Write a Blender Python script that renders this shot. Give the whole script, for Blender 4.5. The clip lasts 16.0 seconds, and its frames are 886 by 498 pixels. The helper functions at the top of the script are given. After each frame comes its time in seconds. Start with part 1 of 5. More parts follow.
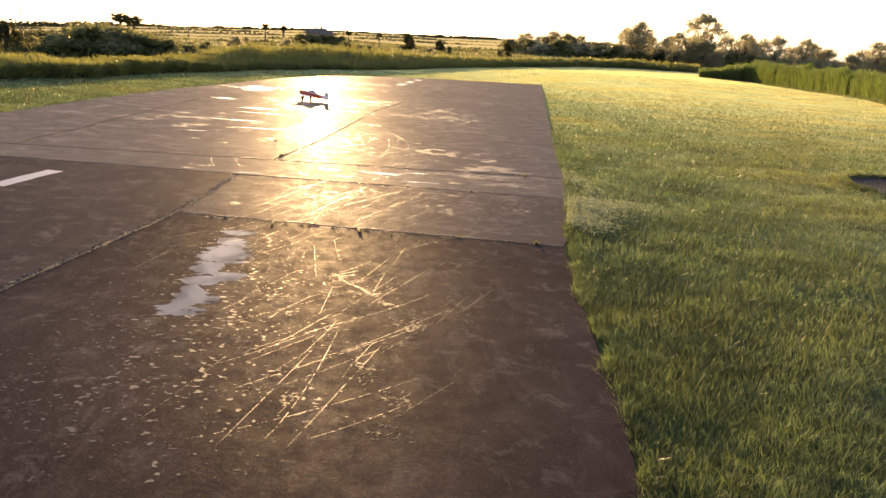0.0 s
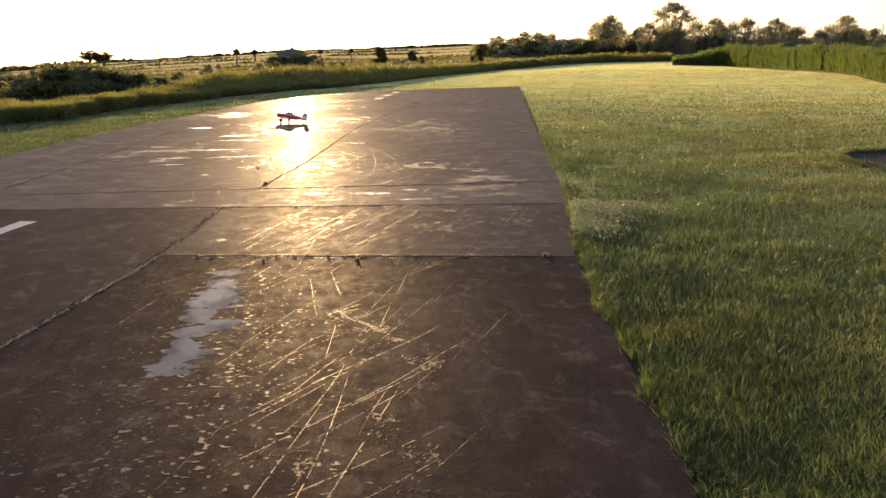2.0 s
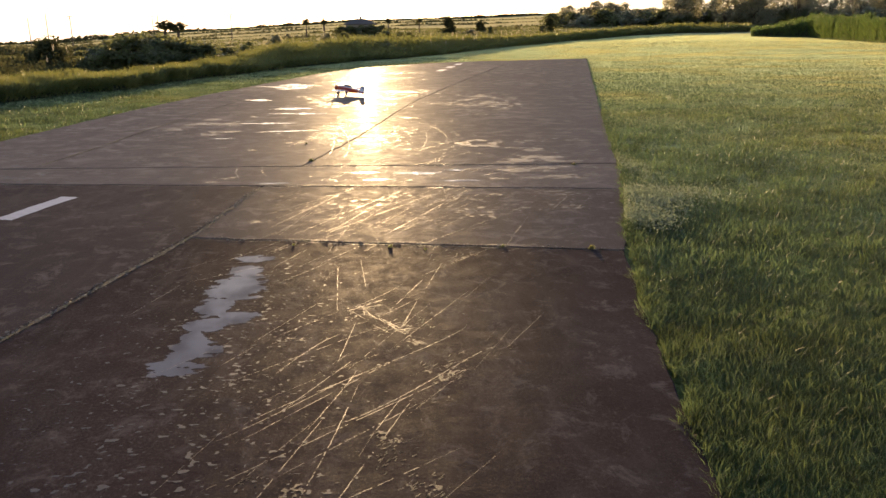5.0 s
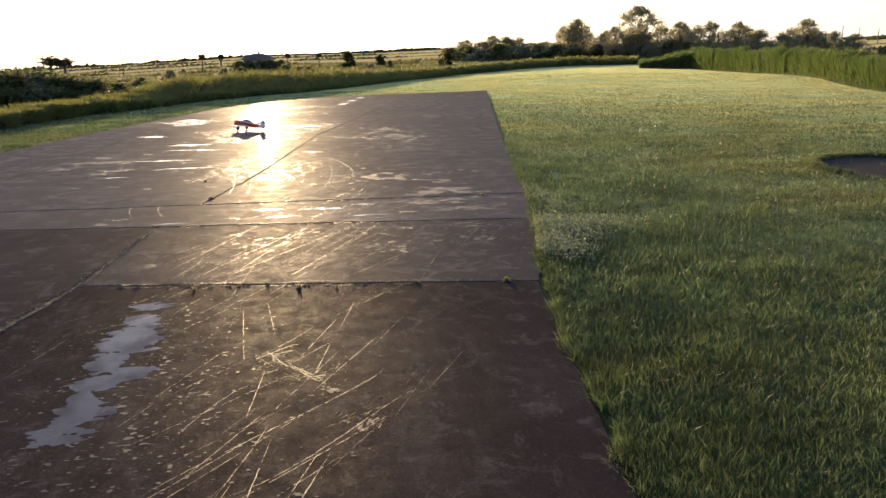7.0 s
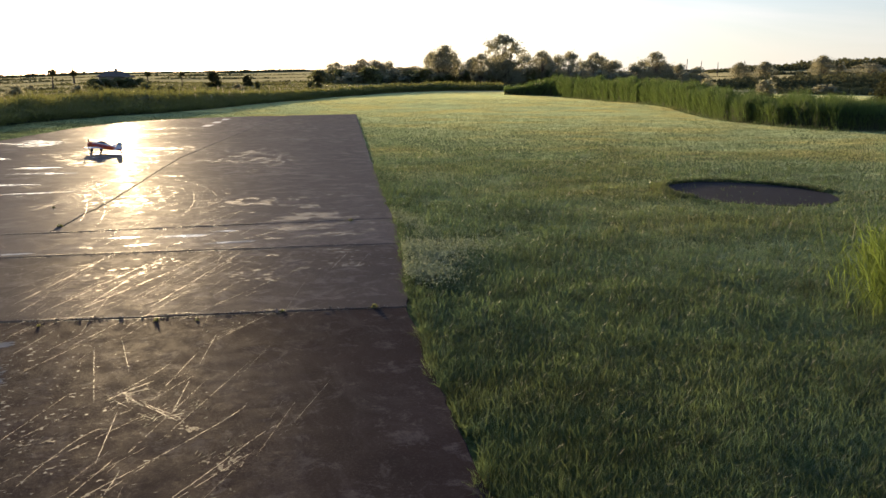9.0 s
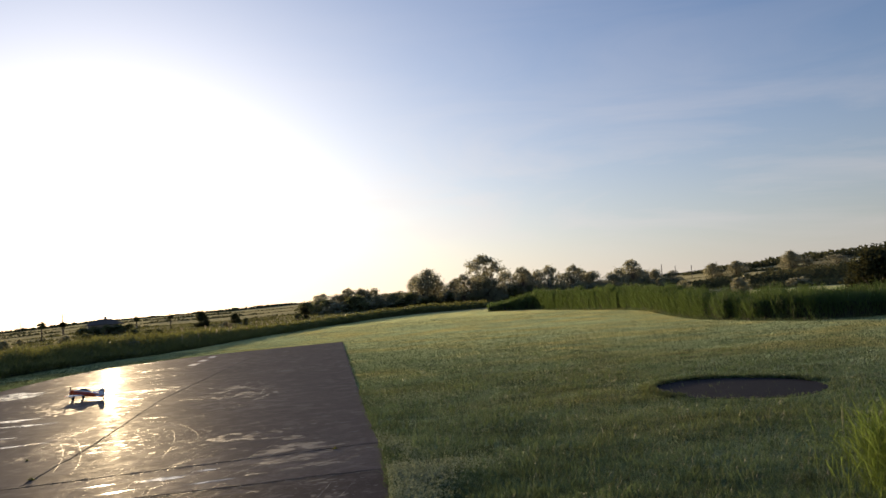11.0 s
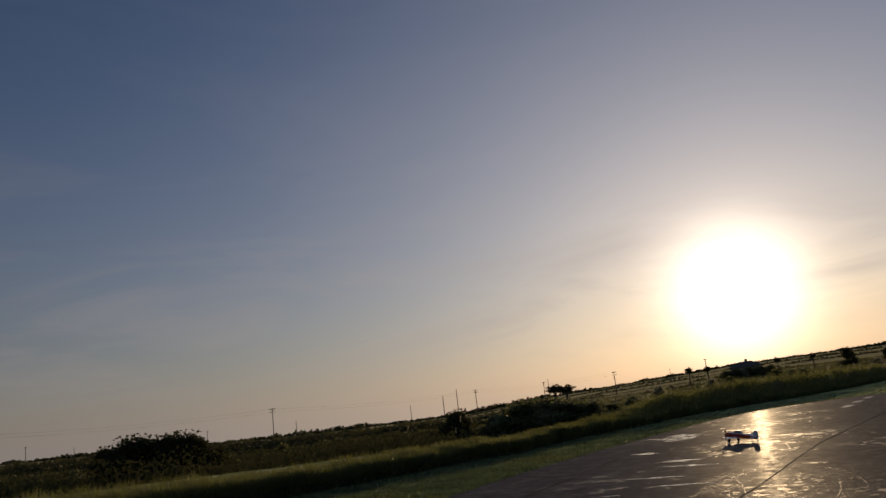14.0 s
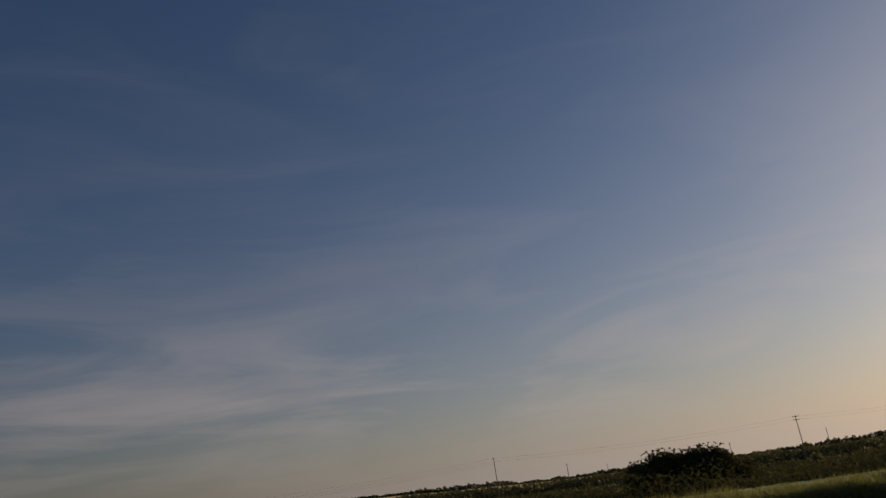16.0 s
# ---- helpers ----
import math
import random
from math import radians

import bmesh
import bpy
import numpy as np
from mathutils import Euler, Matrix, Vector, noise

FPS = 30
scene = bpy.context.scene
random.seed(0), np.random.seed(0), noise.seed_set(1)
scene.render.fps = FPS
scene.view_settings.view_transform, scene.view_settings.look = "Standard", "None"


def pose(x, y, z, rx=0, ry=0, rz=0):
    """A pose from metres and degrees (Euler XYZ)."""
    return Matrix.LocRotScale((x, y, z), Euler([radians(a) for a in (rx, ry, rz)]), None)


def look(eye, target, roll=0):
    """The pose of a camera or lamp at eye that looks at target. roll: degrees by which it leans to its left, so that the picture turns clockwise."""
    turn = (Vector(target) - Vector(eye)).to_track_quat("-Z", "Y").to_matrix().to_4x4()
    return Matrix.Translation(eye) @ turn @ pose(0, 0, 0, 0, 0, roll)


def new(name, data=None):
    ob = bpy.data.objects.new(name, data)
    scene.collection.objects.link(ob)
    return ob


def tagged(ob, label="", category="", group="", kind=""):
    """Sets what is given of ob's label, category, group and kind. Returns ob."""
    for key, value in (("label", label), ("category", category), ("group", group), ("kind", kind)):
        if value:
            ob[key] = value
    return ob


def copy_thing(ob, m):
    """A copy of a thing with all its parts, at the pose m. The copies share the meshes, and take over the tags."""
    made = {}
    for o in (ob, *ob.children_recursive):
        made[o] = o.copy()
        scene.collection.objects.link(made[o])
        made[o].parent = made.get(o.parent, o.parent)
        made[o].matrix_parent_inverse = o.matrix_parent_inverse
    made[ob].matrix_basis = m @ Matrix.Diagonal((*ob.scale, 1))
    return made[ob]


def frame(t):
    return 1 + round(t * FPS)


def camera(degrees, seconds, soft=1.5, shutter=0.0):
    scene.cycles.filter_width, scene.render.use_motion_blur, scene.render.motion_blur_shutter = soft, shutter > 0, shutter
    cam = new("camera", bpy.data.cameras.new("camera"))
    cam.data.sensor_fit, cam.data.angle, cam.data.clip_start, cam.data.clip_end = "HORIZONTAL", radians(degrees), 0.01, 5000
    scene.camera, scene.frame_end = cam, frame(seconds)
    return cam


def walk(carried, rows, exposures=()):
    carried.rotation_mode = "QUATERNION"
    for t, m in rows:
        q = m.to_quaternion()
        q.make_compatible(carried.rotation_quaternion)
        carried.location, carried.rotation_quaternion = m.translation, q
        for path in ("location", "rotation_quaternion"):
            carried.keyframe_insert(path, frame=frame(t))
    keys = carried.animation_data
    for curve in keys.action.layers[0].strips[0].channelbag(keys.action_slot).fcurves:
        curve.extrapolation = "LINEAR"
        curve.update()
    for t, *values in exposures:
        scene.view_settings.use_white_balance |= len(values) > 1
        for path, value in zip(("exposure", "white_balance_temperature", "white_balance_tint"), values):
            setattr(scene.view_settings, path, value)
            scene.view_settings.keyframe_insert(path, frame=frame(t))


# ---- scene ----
cam = camera(60.5, 16.0)
EXPOSURES = [(0.0, 1.80, 9350, 19), (1.0, 1.54, 9050, 18), (3.0, 1.12, 8550, 17), (5.5, 1.22, 7550, 14), (7.0, 1.06, 7050, 12), (9.0, 0.82, 6600, 9), (11.5, -0.16, 6500, 10), (12.5, -0.7, 6500, 10), (14.0, -1.25, 6900, 14), (15.0, -1.26, 7050, 14), (15.5, -1.13, 7150, 14), (16.0, -0.78, 7250, 14)]
walk(cam, [
    (0.0, pose(-0.155, -0.731, 1.679, 75.02, -4.35, -5.38)),
    (0.5, pose(-0.108, -0.697, 1.681, 75.43, -3.39, -9.52)),
    (1.0, pose(-0.199, -0.591, 1.685, 75.91, -2.64, -11.00)),
    (1.5, pose(-0.276, -0.465, 1.678, 76.15, -1.15, -11.63)),
    (2.0, pose(-0.225, -0.302, 1.674, 75.73, 0.39, -7.43)),
    (2.5, pose(-0.158, -0.191, 1.678, 75.02, 1.35, -1.32)),
    (3.0, pose(-0.128, -0.257, 1.671, 73.60, 0.85, 1.61)),
    (5.5, pose(0.045, 0.201, 1.712, 73.71, 0.38, -4.43)),
    (6.0, pose(0.041, 0.264, 1.704, 74.30, 0.58, -6.51)),
    (6.5, pose(0.020, 0.267, 1.699, 75.42, 0.46, -8.04)),
    (7.0, pose(0.012, 0.288, 1.687, 75.99, 0.61, -9.71)),
    (7.5, pose(-0.005, 0.288, 1.689, 76.07, 0.55, -11.14)),
    (8.0, pose(0.005, 0.281, 1.698, 76.34, 0.10, -12.71)),
    (8.5, pose(0.028, 0.286, 1.707, 76.78, -0.34, -15.50)),
    (9.0, pose(0.054, 0.273, 1.725, 77.68, -0.69, -19.24)),
    (11.5, pose(0.150, 0.199, 1.680, 97.65, 4.62, -19.86)),
    (12.0, pose(0.145, 0.194, 1.681, 100.18, 5.09, -12.62)),
    (12.5, pose(0.115, 0.174, 1.674, 102.64, 5.70, -5.10)),
    (13.0, pose(0.103, 0.132, 1.703, 101.64, 5.75, 4.51)),
    (13.5, pose(0.138, 0.049, 1.727, 100.93, 5.92, 15.24)),
    (14.0, pose(0.115, 0.061, 1.702, 101.55, 6.45, 25.26)),
    (14.5, pose(0.099, 0.064, 1.694, 102.70, 7.17, 35.06)),
    (15.0, pose(0.070, 0.065, 1.700, 104.12, 8.00, 44.64)),
    (15.5, pose(0.056, 0.066, 1.704, 105.83, 8.63, 53.85)),
    (16.0, pose(0.056, 0.066, 1.704, 107.53, 8.63, 62.46)),
], EXPOSURES)

# ---- sky and sun: low evening sun ahead, clear hazy sky with thin cirrus ----
SUN_AZ, SUN_EL = -3.3, 5.4
SUN_DIR = Vector((math.sin(radians(SUN_AZ)) * math.cos(radians(SUN_EL)), math.cos(radians(SUN_AZ)) * math.cos(radians(SUN_EL)), math.sin(radians(SUN_EL))))


def link(tree, a, b):
    tree.links.new(a, b)


def node(tree, kind, **values):
    n = tree.nodes.new(kind)
    for key, value in values.items():
        n.inputs[key].default_value = value
    return n


def math_node(tree, op, a, b=None, clamp=False):
    n = tree.nodes.new("ShaderNodeMath")
    n.operation, n.use_clamp = op, clamp
    for i, v in enumerate((a, b)):
        if v is None:
            continue
        if isinstance(v, (int, float)):
            n.inputs[i].default_value = v
        else:
            tree.links.new(v, n.inputs[i])
    return n.outputs[0]


def mix_color(tree, fac, a, b, blend="MIX"):
    n = tree.nodes.new("ShaderNodeMix")
    n.data_type, n.blend_type = "RGBA", blend
    for sock, v in ((n.inputs[0], fac), (n.inputs[6], a), (n.inputs[7], b)):
        if isinstance(v, (int, float)):
            sock.default_value = v
        elif isinstance(v, tuple):
            sock.default_value = (*v, 1.0) if len(v) == 3 else v
        else:
            tree.links.new(v, sock)
    return n.outputs[2]


def ramp(tree, fac, stops):
    n = tree.nodes.new("ShaderNodeValToRGB")
    el = n.color_ramp.elements
    while len(el) < len(stops):
        el.new(0.5)
    for e, (p, c) in zip(el, stops):
        e.position = p
        e.color = (*c, 1.0) if isinstance(c, tuple) else (c, c, c, 1.0)
    tree.links.new(fac, n.inputs[0])
    return n.outputs[0]


world = bpy.data.worlds.new("sky")
scene.world = world
world.use_nodes = True
wt = world.node_tree
wt.nodes.clear()
sky = wt.nodes.new("ShaderNodeTexSky")
sky.sky_type = "NISHITA"
sky.sun_disc = False
sky.sun_elevation, sky.sun_rotation = radians(SUN_EL), radians(SUN_AZ)
sky.altitude, sky.air_density, sky.dust_density, sky.ozone_density = 20.0, 1.0, 0.9, 3.0
coord = wt.nodes.new("ShaderNodeTexCoord")
# thin cirrus streaks
cmap = wt.nodes.new("ShaderNodeMapping")
cmap.inputs["Scale"].default_value = (1.0, 1.0, 5.0)
cmap.inputs["Rotation"].default_value = (0.12, 0.22, 0.4)
link(wt, coord.outputs["Generated"], cmap.inputs["Vector"])
cn = node(wt, "ShaderNodeTexNoise", Scale=2.6, Detail=7.0, Roughness=0.58, Distortion=0.7)
link(wt, cmap.outputs[0], cn.inputs["Vector"])
cirrus = ramp(wt, cn.outputs["Fac"], [(0.45, 0.0), (0.68, 1.0)])
sepc = wt.nodes.new("ShaderNodeSeparateXYZ")
link(wt, coord.outputs["Generated"], sepc.inputs[0])
layer = ramp(wt, sepc.outputs["Z"], [(0.03, 0.3), (0.10, 1.0), (0.17, 0.75), (0.25, 0.22), (0.42, 0.07)])
veil = math_node(wt, "MULTIPLY", math_node(wt, "MULTIPLY", cirrus, layer), 0.52)
sky_c = mix_color(wt, veil, mix_color(wt, 1.0, sky.outputs[0], (0.91, 0.95, 1.14), "MULTIPLY"), (4.6, 4.2, 4.3))
dot = wt.nodes.new("ShaderNodeVectorMath")
dot.operation = "DOT_PRODUCT"
link(wt, coord.outputs["Generated"], dot.inputs[0])
dot.inputs[1].default_value = SUN_DIR
cosv = math_node(wt, "MAXIMUM", dot.outputs["Value"], 0.0)
back = math_node(wt, "MULTIPLY", math_node(wt, "MAXIMUM", math_node(wt, "MULTIPLY", dot.outputs["Value"], -1.0), 0.0), 0.70)
fade = math_node(wt, "ADD", math_node(wt, "ADD", math_node(wt, "MULTIPLY", cosv, 0.80), 0.22), back)
# pale haze thickening towards the horizon
sep = wt.nodes.new("ShaderNodeSeparateXYZ")
link(wt, coord.outputs["Generated"], sep.inputs[0])
up = math_node(wt, "MAXIMUM", sep.outputs["Z"], 0.0)
low = math_node(wt, "MULTIPLY", math_node(wt, "POWER", math_node(wt, "SUBTRACT", 1.0, up), 4.0), 0.58)
sky_c = mix_color(wt, low, sky_c, mix_color(wt, 1.0, (5.3, 4.95, 4.85), fade, "MULTIPLY"))
low2 = math_node(wt, "MULTIPLY", math_node(wt, "POWER", math_node(wt, "SUBTRACT", 1.0, up), 16.0), 0.45)
sky_c = mix_color(wt, low2, sky_c, mix_color(wt, 1.0, mix_color(wt, math_node(wt, "POWER", cosv, 5.0), (5.4, 5.05, 4.9), (6.2, 5.1, 3.7)), fade, "MULTIPLY"))
# the sun's aureole in the haze
glow_a = math_node(wt, "MULTIPLY", math_node(wt, "POWER", cosv, 430.0), 24.0)
glow_b = math_node(wt, "MULTIPLY", math_node(wt, "POWER", cosv, 9.0), 2.25)
glow = math_node(wt, "ADD", glow_a, glow_b)
glow_c = mix_color(wt, 1.0, (1.0, 0.915, 0.78), glow, "MULTIPLY")
total = mix_color(wt, 1.0, sky_c, glow_c, "ADD")
bg = node(wt, "ShaderNodeBackground", Strength=0.15)
link(wt, total, bg.inputs["Color"])
wo = wt.nodes.new("ShaderNodeOutputWorld")
link(wt, bg.outputs[0], wo.inputs["Surface"])

sun_data = bpy.data.lights.new("sun", "SUN")
sun_data.energy, sun_data.angle, sun_data.color = 3.5, radians(0.55), (1.0, 0.73, 0.42)
sun = new("sun", sun_data)
sun.matrix_world = look((0, 0, 30), Vector((0, 0, 30)) - SUN_DIR)

# ---- materials ----


def material(name):
    m = bpy.data.materials.new(name)
    m.use_nodes = True
    t = m.node_tree
    b = t.nodes["Principled BSDF"]
    return m, t, b


def noise_at(t, scale, detail=4.0, rough=0.55, stretch=None, distort=0.0, rot=0.0):
    tc = t.nodes.new("ShaderNodeTexCoord")
    src = tc.outputs["Object"]
    if stretch:
        mp = t.nodes.new("ShaderNodeMapping")
        mp.inputs["Scale"].default_value = stretch
        mp.inputs["Rotation"].default_value = (0, 0, rot)
        link(t, src, mp.inputs["Vector"])
        src = mp.outputs[0]
    n = node(t, "ShaderNodeTexNoise", Scale=scale, Detail=detail, Roughness=rough, Distortion=distort)
    link(t, src, n.inputs["Vector"])
    return n.outputs["Fac"]


def bump(t, b, height, strength, distance):
    n = node(t, "ShaderNodeBump", Strength=strength, Distance=distance)
    link(t, height, n.inputs["Height"])
    link(t, n.outputs[0], b.inputs["Normal"])


def plain(name, color, rough=0.5, metal=0.0, vary=0.15, scale=8.0, bump_by=0.0):
    m, t, b = material(name)
    n = noise_at(t, scale)
    dark = tuple(c * (1 - vary) for c in color)
    light = tuple(min(1.0, c * (1 + vary)) for c in color)
    link(t, mix_color(t, n, dark, light), b.inputs["Base Color"])
    b.inputs["Roughness"].default_value, b.inputs["Metallic"].default_value = rough, metal
    if bump_by:
        bump(t, b, noise_at(t, scale * 6), bump_by, 0.01)
    return m


def asphalt_material(name, dusty):
    """Dry porous tarmac with a damp, glossier film over part of it."""
    m, t, b = material(name)
    grain = noise_at(t, 160.0, 3.0, 0.7)
    blot = noise_at(t, 0.9, 6.0, 0.62)
    streak = noise_at(t, 1.8, 8.0, 0.68, stretch=(1.3, 0.4, 1.0), distort=0.8, rot=-0.2)
    scuff = noise_at(t, 24.0, 9.0, 0.75, stretch=(1.2, 0.5, 1.0), distort=0.5, rot=-0.25)
    base = mix_color(t, ramp(t, blot, [(0.32, 0.0), (0.66, 1.0)]), (0.022, 0.0125, 0.0115), (0.044, 0.0255, 0.0225))
    base = mix_color(t, math_node(t, "MULTIPLY", ramp(t, streak, [(0.50, 0.0), (0.70, 1.0)]), 0.28), base, (0.17, 0.130, 0.108))
    base = mix_color(t, math_node(t, "MULTIPLY", ramp(t, scuff, [(0.58, 0.0), (0.70, 1.0)]), 0.35), base, (0.16, 0.125, 0.10))
    base = mix_color(t, 0.20 + 0.12 * dusty, base, mix_color(t, grain, (0.018, 0.015, 0.014), (0.10, 0.080, 0.075)))
    base = mix_color(t, 0.53 * dusty, base, (0.200, 0.163, 0.138))
    area = ramp(t, noise_at(t, 0.30, 5.0, 0.62, stretch=(0.8, 0.6, 1.0)), [(0.42, 0.40), (0.58, 1.0)])
    dust = noise_at(t, 4.5 - dusty * 1.4, 10.0, 0.78 - 0.05 * dusty, stretch=(1.0 - 0.25 * dusty, 0.9, 1.0), distort=0.5)
    amount = math_node(t, "MULTIPLY", ramp(t, dust, [(0.53 - 0.04 * dusty, 0.0), (0.62 - 0.01 * dusty, 1.0)]), area)
    base = mix_color(t, math_node(t, "MULTIPLY", amount, 0.17 + 0.20 * dusty), base, (0.40, 0.33, 0.285))
    zone = ramp(t, noise_at(t, 0.8, 4.0, 0.6), [(0.48, 0.15), (0.60, 1.0)])
    fleck = noise_at(t, 62.0, 5.0, 0.8)
    fleck = math_node(t, "MULTIPLY", fleck, math_node(t, "ADD", math_node(t, "MULTIPLY", zone, 0.12), 0.92))
    base = mix_color(t, math_node(t, "MULTIPLY", ramp(t, fleck, [(0.50, 0.0), (0.62, 1.0)]), 0.12 + 0.24 * dusty), base, (0.24, 0.195, 0.165))
    oi = t.nodes.new("ShaderNodeObjectInfo")
    lum = math_node(t, "ADD", math_node(t, "MULTIPLY", oi.outputs["Random"], 0.25), 0.87)
    base = mix_color(t, 1.0, base, lum, "MULTIPLY")
    link(t, base, b.inputs["Base Color"])
    b.inputs["Specular IOR Level"].default_value = 0.0
    b.inputs["Roughness"].default_value = 0.95
    film = t.nodes.new("ShaderNodeBsdfPrincipled")
    link(t, base, film.inputs["Base Color"])
    film.inputs["IOR"].default_value = 1.36
    wet = noise_at(t, 5.0, 12.0, 0.86)
    damp = noise_at(t, 0.35, 3.0, 0.5)
    link(t, ramp(t, wet, [(0.34, 0.68), (0.68, 0.48)]), film.inputs["Roughness"])
    h = math_node(t, "ADD", math_node(t, "MULTIPLY", grain, 0.5), noise_at(t, 38.0, 4.0, 0.7))
    bump(t, b, h, 0.5, 0.004)
    bump(t, film, h, 0.4, 0.004)
    cover = math_node(t, "MULTIPLY", ramp(t, wet, [(0.44, 0.0), (0.58, 1.0)]), 0.06)
    cover = math_node(t, "ADD", cover, math_node(t, "MULTIPLY", ramp(t, damp, [(0.35, 0.0), (0.65, 1.0)]), 0.05))
    cover = math_node(t, "ADD", cover, math_node(t, "MULTIPLY", ramp(t, scuff, [(0.56, 0.0), (0.66, 1.0)]), 0.07))
    cover = math_node(t, "ADD", cover, 0.072 + 0.060 * dusty)
    mx = t.nodes.new("ShaderNodeMixShader")
    link(t, cover, mx.inputs[0])
    link(t, b.outputs[0], mx.inputs[1])
    link(t, film.outputs[0], mx.inputs[2])
    # thin water left standing in the pores
    wetted = t.nodes.new("ShaderNodeBsdfPrincipled")
    link(t, base, wetted.inputs["Base Color"])
    wetted.inputs["IOR"].default_value, wetted.inputs["Roughness"].default_value = 1.33, 0.26
    pores = ramp(t, noise_at(t, 7.0, 8.0, 0.75, stretch=(0.7, 0.45, 1.0), distort=0.6), [(0.42, 0.0), (0.68, 0.008 + 0.020 * dusty)])
    # this gloss grows along y past 9 m, which holds the sun's glare far off
    place_at = t.nodes.new("ShaderNodeTexCoord")
    axes = t.nodes.new("ShaderNodeSeparateXYZ")
    link(t, place_at.outputs["Object"], axes.inputs[0])
    far_gloss = math_node(t, "MULTIPLY", math_node(t, "SUBTRACT", axes.outputs["Y"], 9.0), 0.10, True)
    pores = math_node(t, "MULTIPLY", pores, math_node(t, "ADD", 0.12, math_node(t, "MULTIPLY", far_gloss, 0.88)))
    mw = t.nodes.new("ShaderNodeMixShader")
    link(t, pores, mw.inputs[0])
    link(t, mx.outputs[0], mw.inputs[1])
    link(t, wetted.outputs[0], mw.inputs[2])
    link(t, mw.outputs[0], t.nodes["Material Output"].inputs["Surface"])
    return m


def leaf_material(name, dark, light, trans, through_color, rough=0.5, scale=0.35, dry=None, gloss=0.3):
    """Leaves and blades: light passes through them from behind."""
    m, t, b = material(name)
    geo = t.nodes.new("ShaderNodeNewGeometry")
    patch = noise_at(t, scale, 5.0, 0.6)
    f = math_node(t, "ADD", math_node(t, "MULTIPLY", geo.outputs["Random Per Island"], 0.55), math_node(t, "MULTIPLY", ramp(t, patch, [(0.3, 0.0), (0.7, 1.0)]), 0.45))
    col = mix_color(t, f, dark, light)
    if dry:
        wither = math_node(t, "GREATER_THAN", geo.outputs["Random Per Island"], 0.965)
        col = mix_color(t, wither, col, dry)
        cool = ramp(t, noise_at(t, 0.55, 4.0, 0.6), [(0.42, 0.0), (0.62, 0.30)])
        col = mix_color(t, cool, col, (0.030, 0.062, 0.040))
        dew = ramp(t, noise_at(t, 0.9, 7.0, 0.7, stretch=(0.5, 1.3, 1.0)), [(0.48, 0.0), (0.64, 0.85)])
        col = mix_color(t, dew, col, (0.125, 0.158, 0.110))
        sere = ramp(t, noise_at(t, 0.28, 5.0, 0.6, stretch=(0.7, 1.0, 1.0)), [(0.50, 0.0), (0.64, 0.55)])
        col = mix_color(t, sere, col, (0.150, 0.150, 0.050))
        # random mottle; the clump scale paints shaded gaps between tufts into the colour
        worn = ramp(t, noise_at(t, 1.3, 6.0, 0.66, stretch=(0.6, 1.2, 1.0)), [(0.36, 0.52), (0.62, 1.32)])
        clump = ramp(t, noise_at(t, 7.0, 4.0, 0.6), [(0.34, 0.55), (0.62, 1.18)])
        worn = math_node(t, "MULTIPLY", worn, clump)
        col = mix_color(t, 1.0, col, worn, "MULTIPLY")
    link(t, col, b.inputs["Base Color"])
    b.inputs["Roughness"].default_value = rough
    b.inputs["Specular IOR Level"].default_value = gloss
    tr = t.nodes.new("ShaderNodeBsdfTranslucent")
    glow = mix_color(t, f, tuple(c * 0.75 for c in through_color), through_color)
    if dry:
        glow = mix_color(t, 1.0, mix_color(t, sere, glow, (0.30, 0.31, 0.09)), worn, "MULTIPLY")
    link(t, glow, tr.inputs["Color"])
    mx = node(t, "ShaderNodeMixShader", Fac=trans)
    link(t, b.outputs[0], mx.inputs[1])
    link(t, tr.outputs[0], mx.inputs[2])
    link(t, mx.outputs[0], t.nodes["Material Output"].inputs["Surface"])
    return m


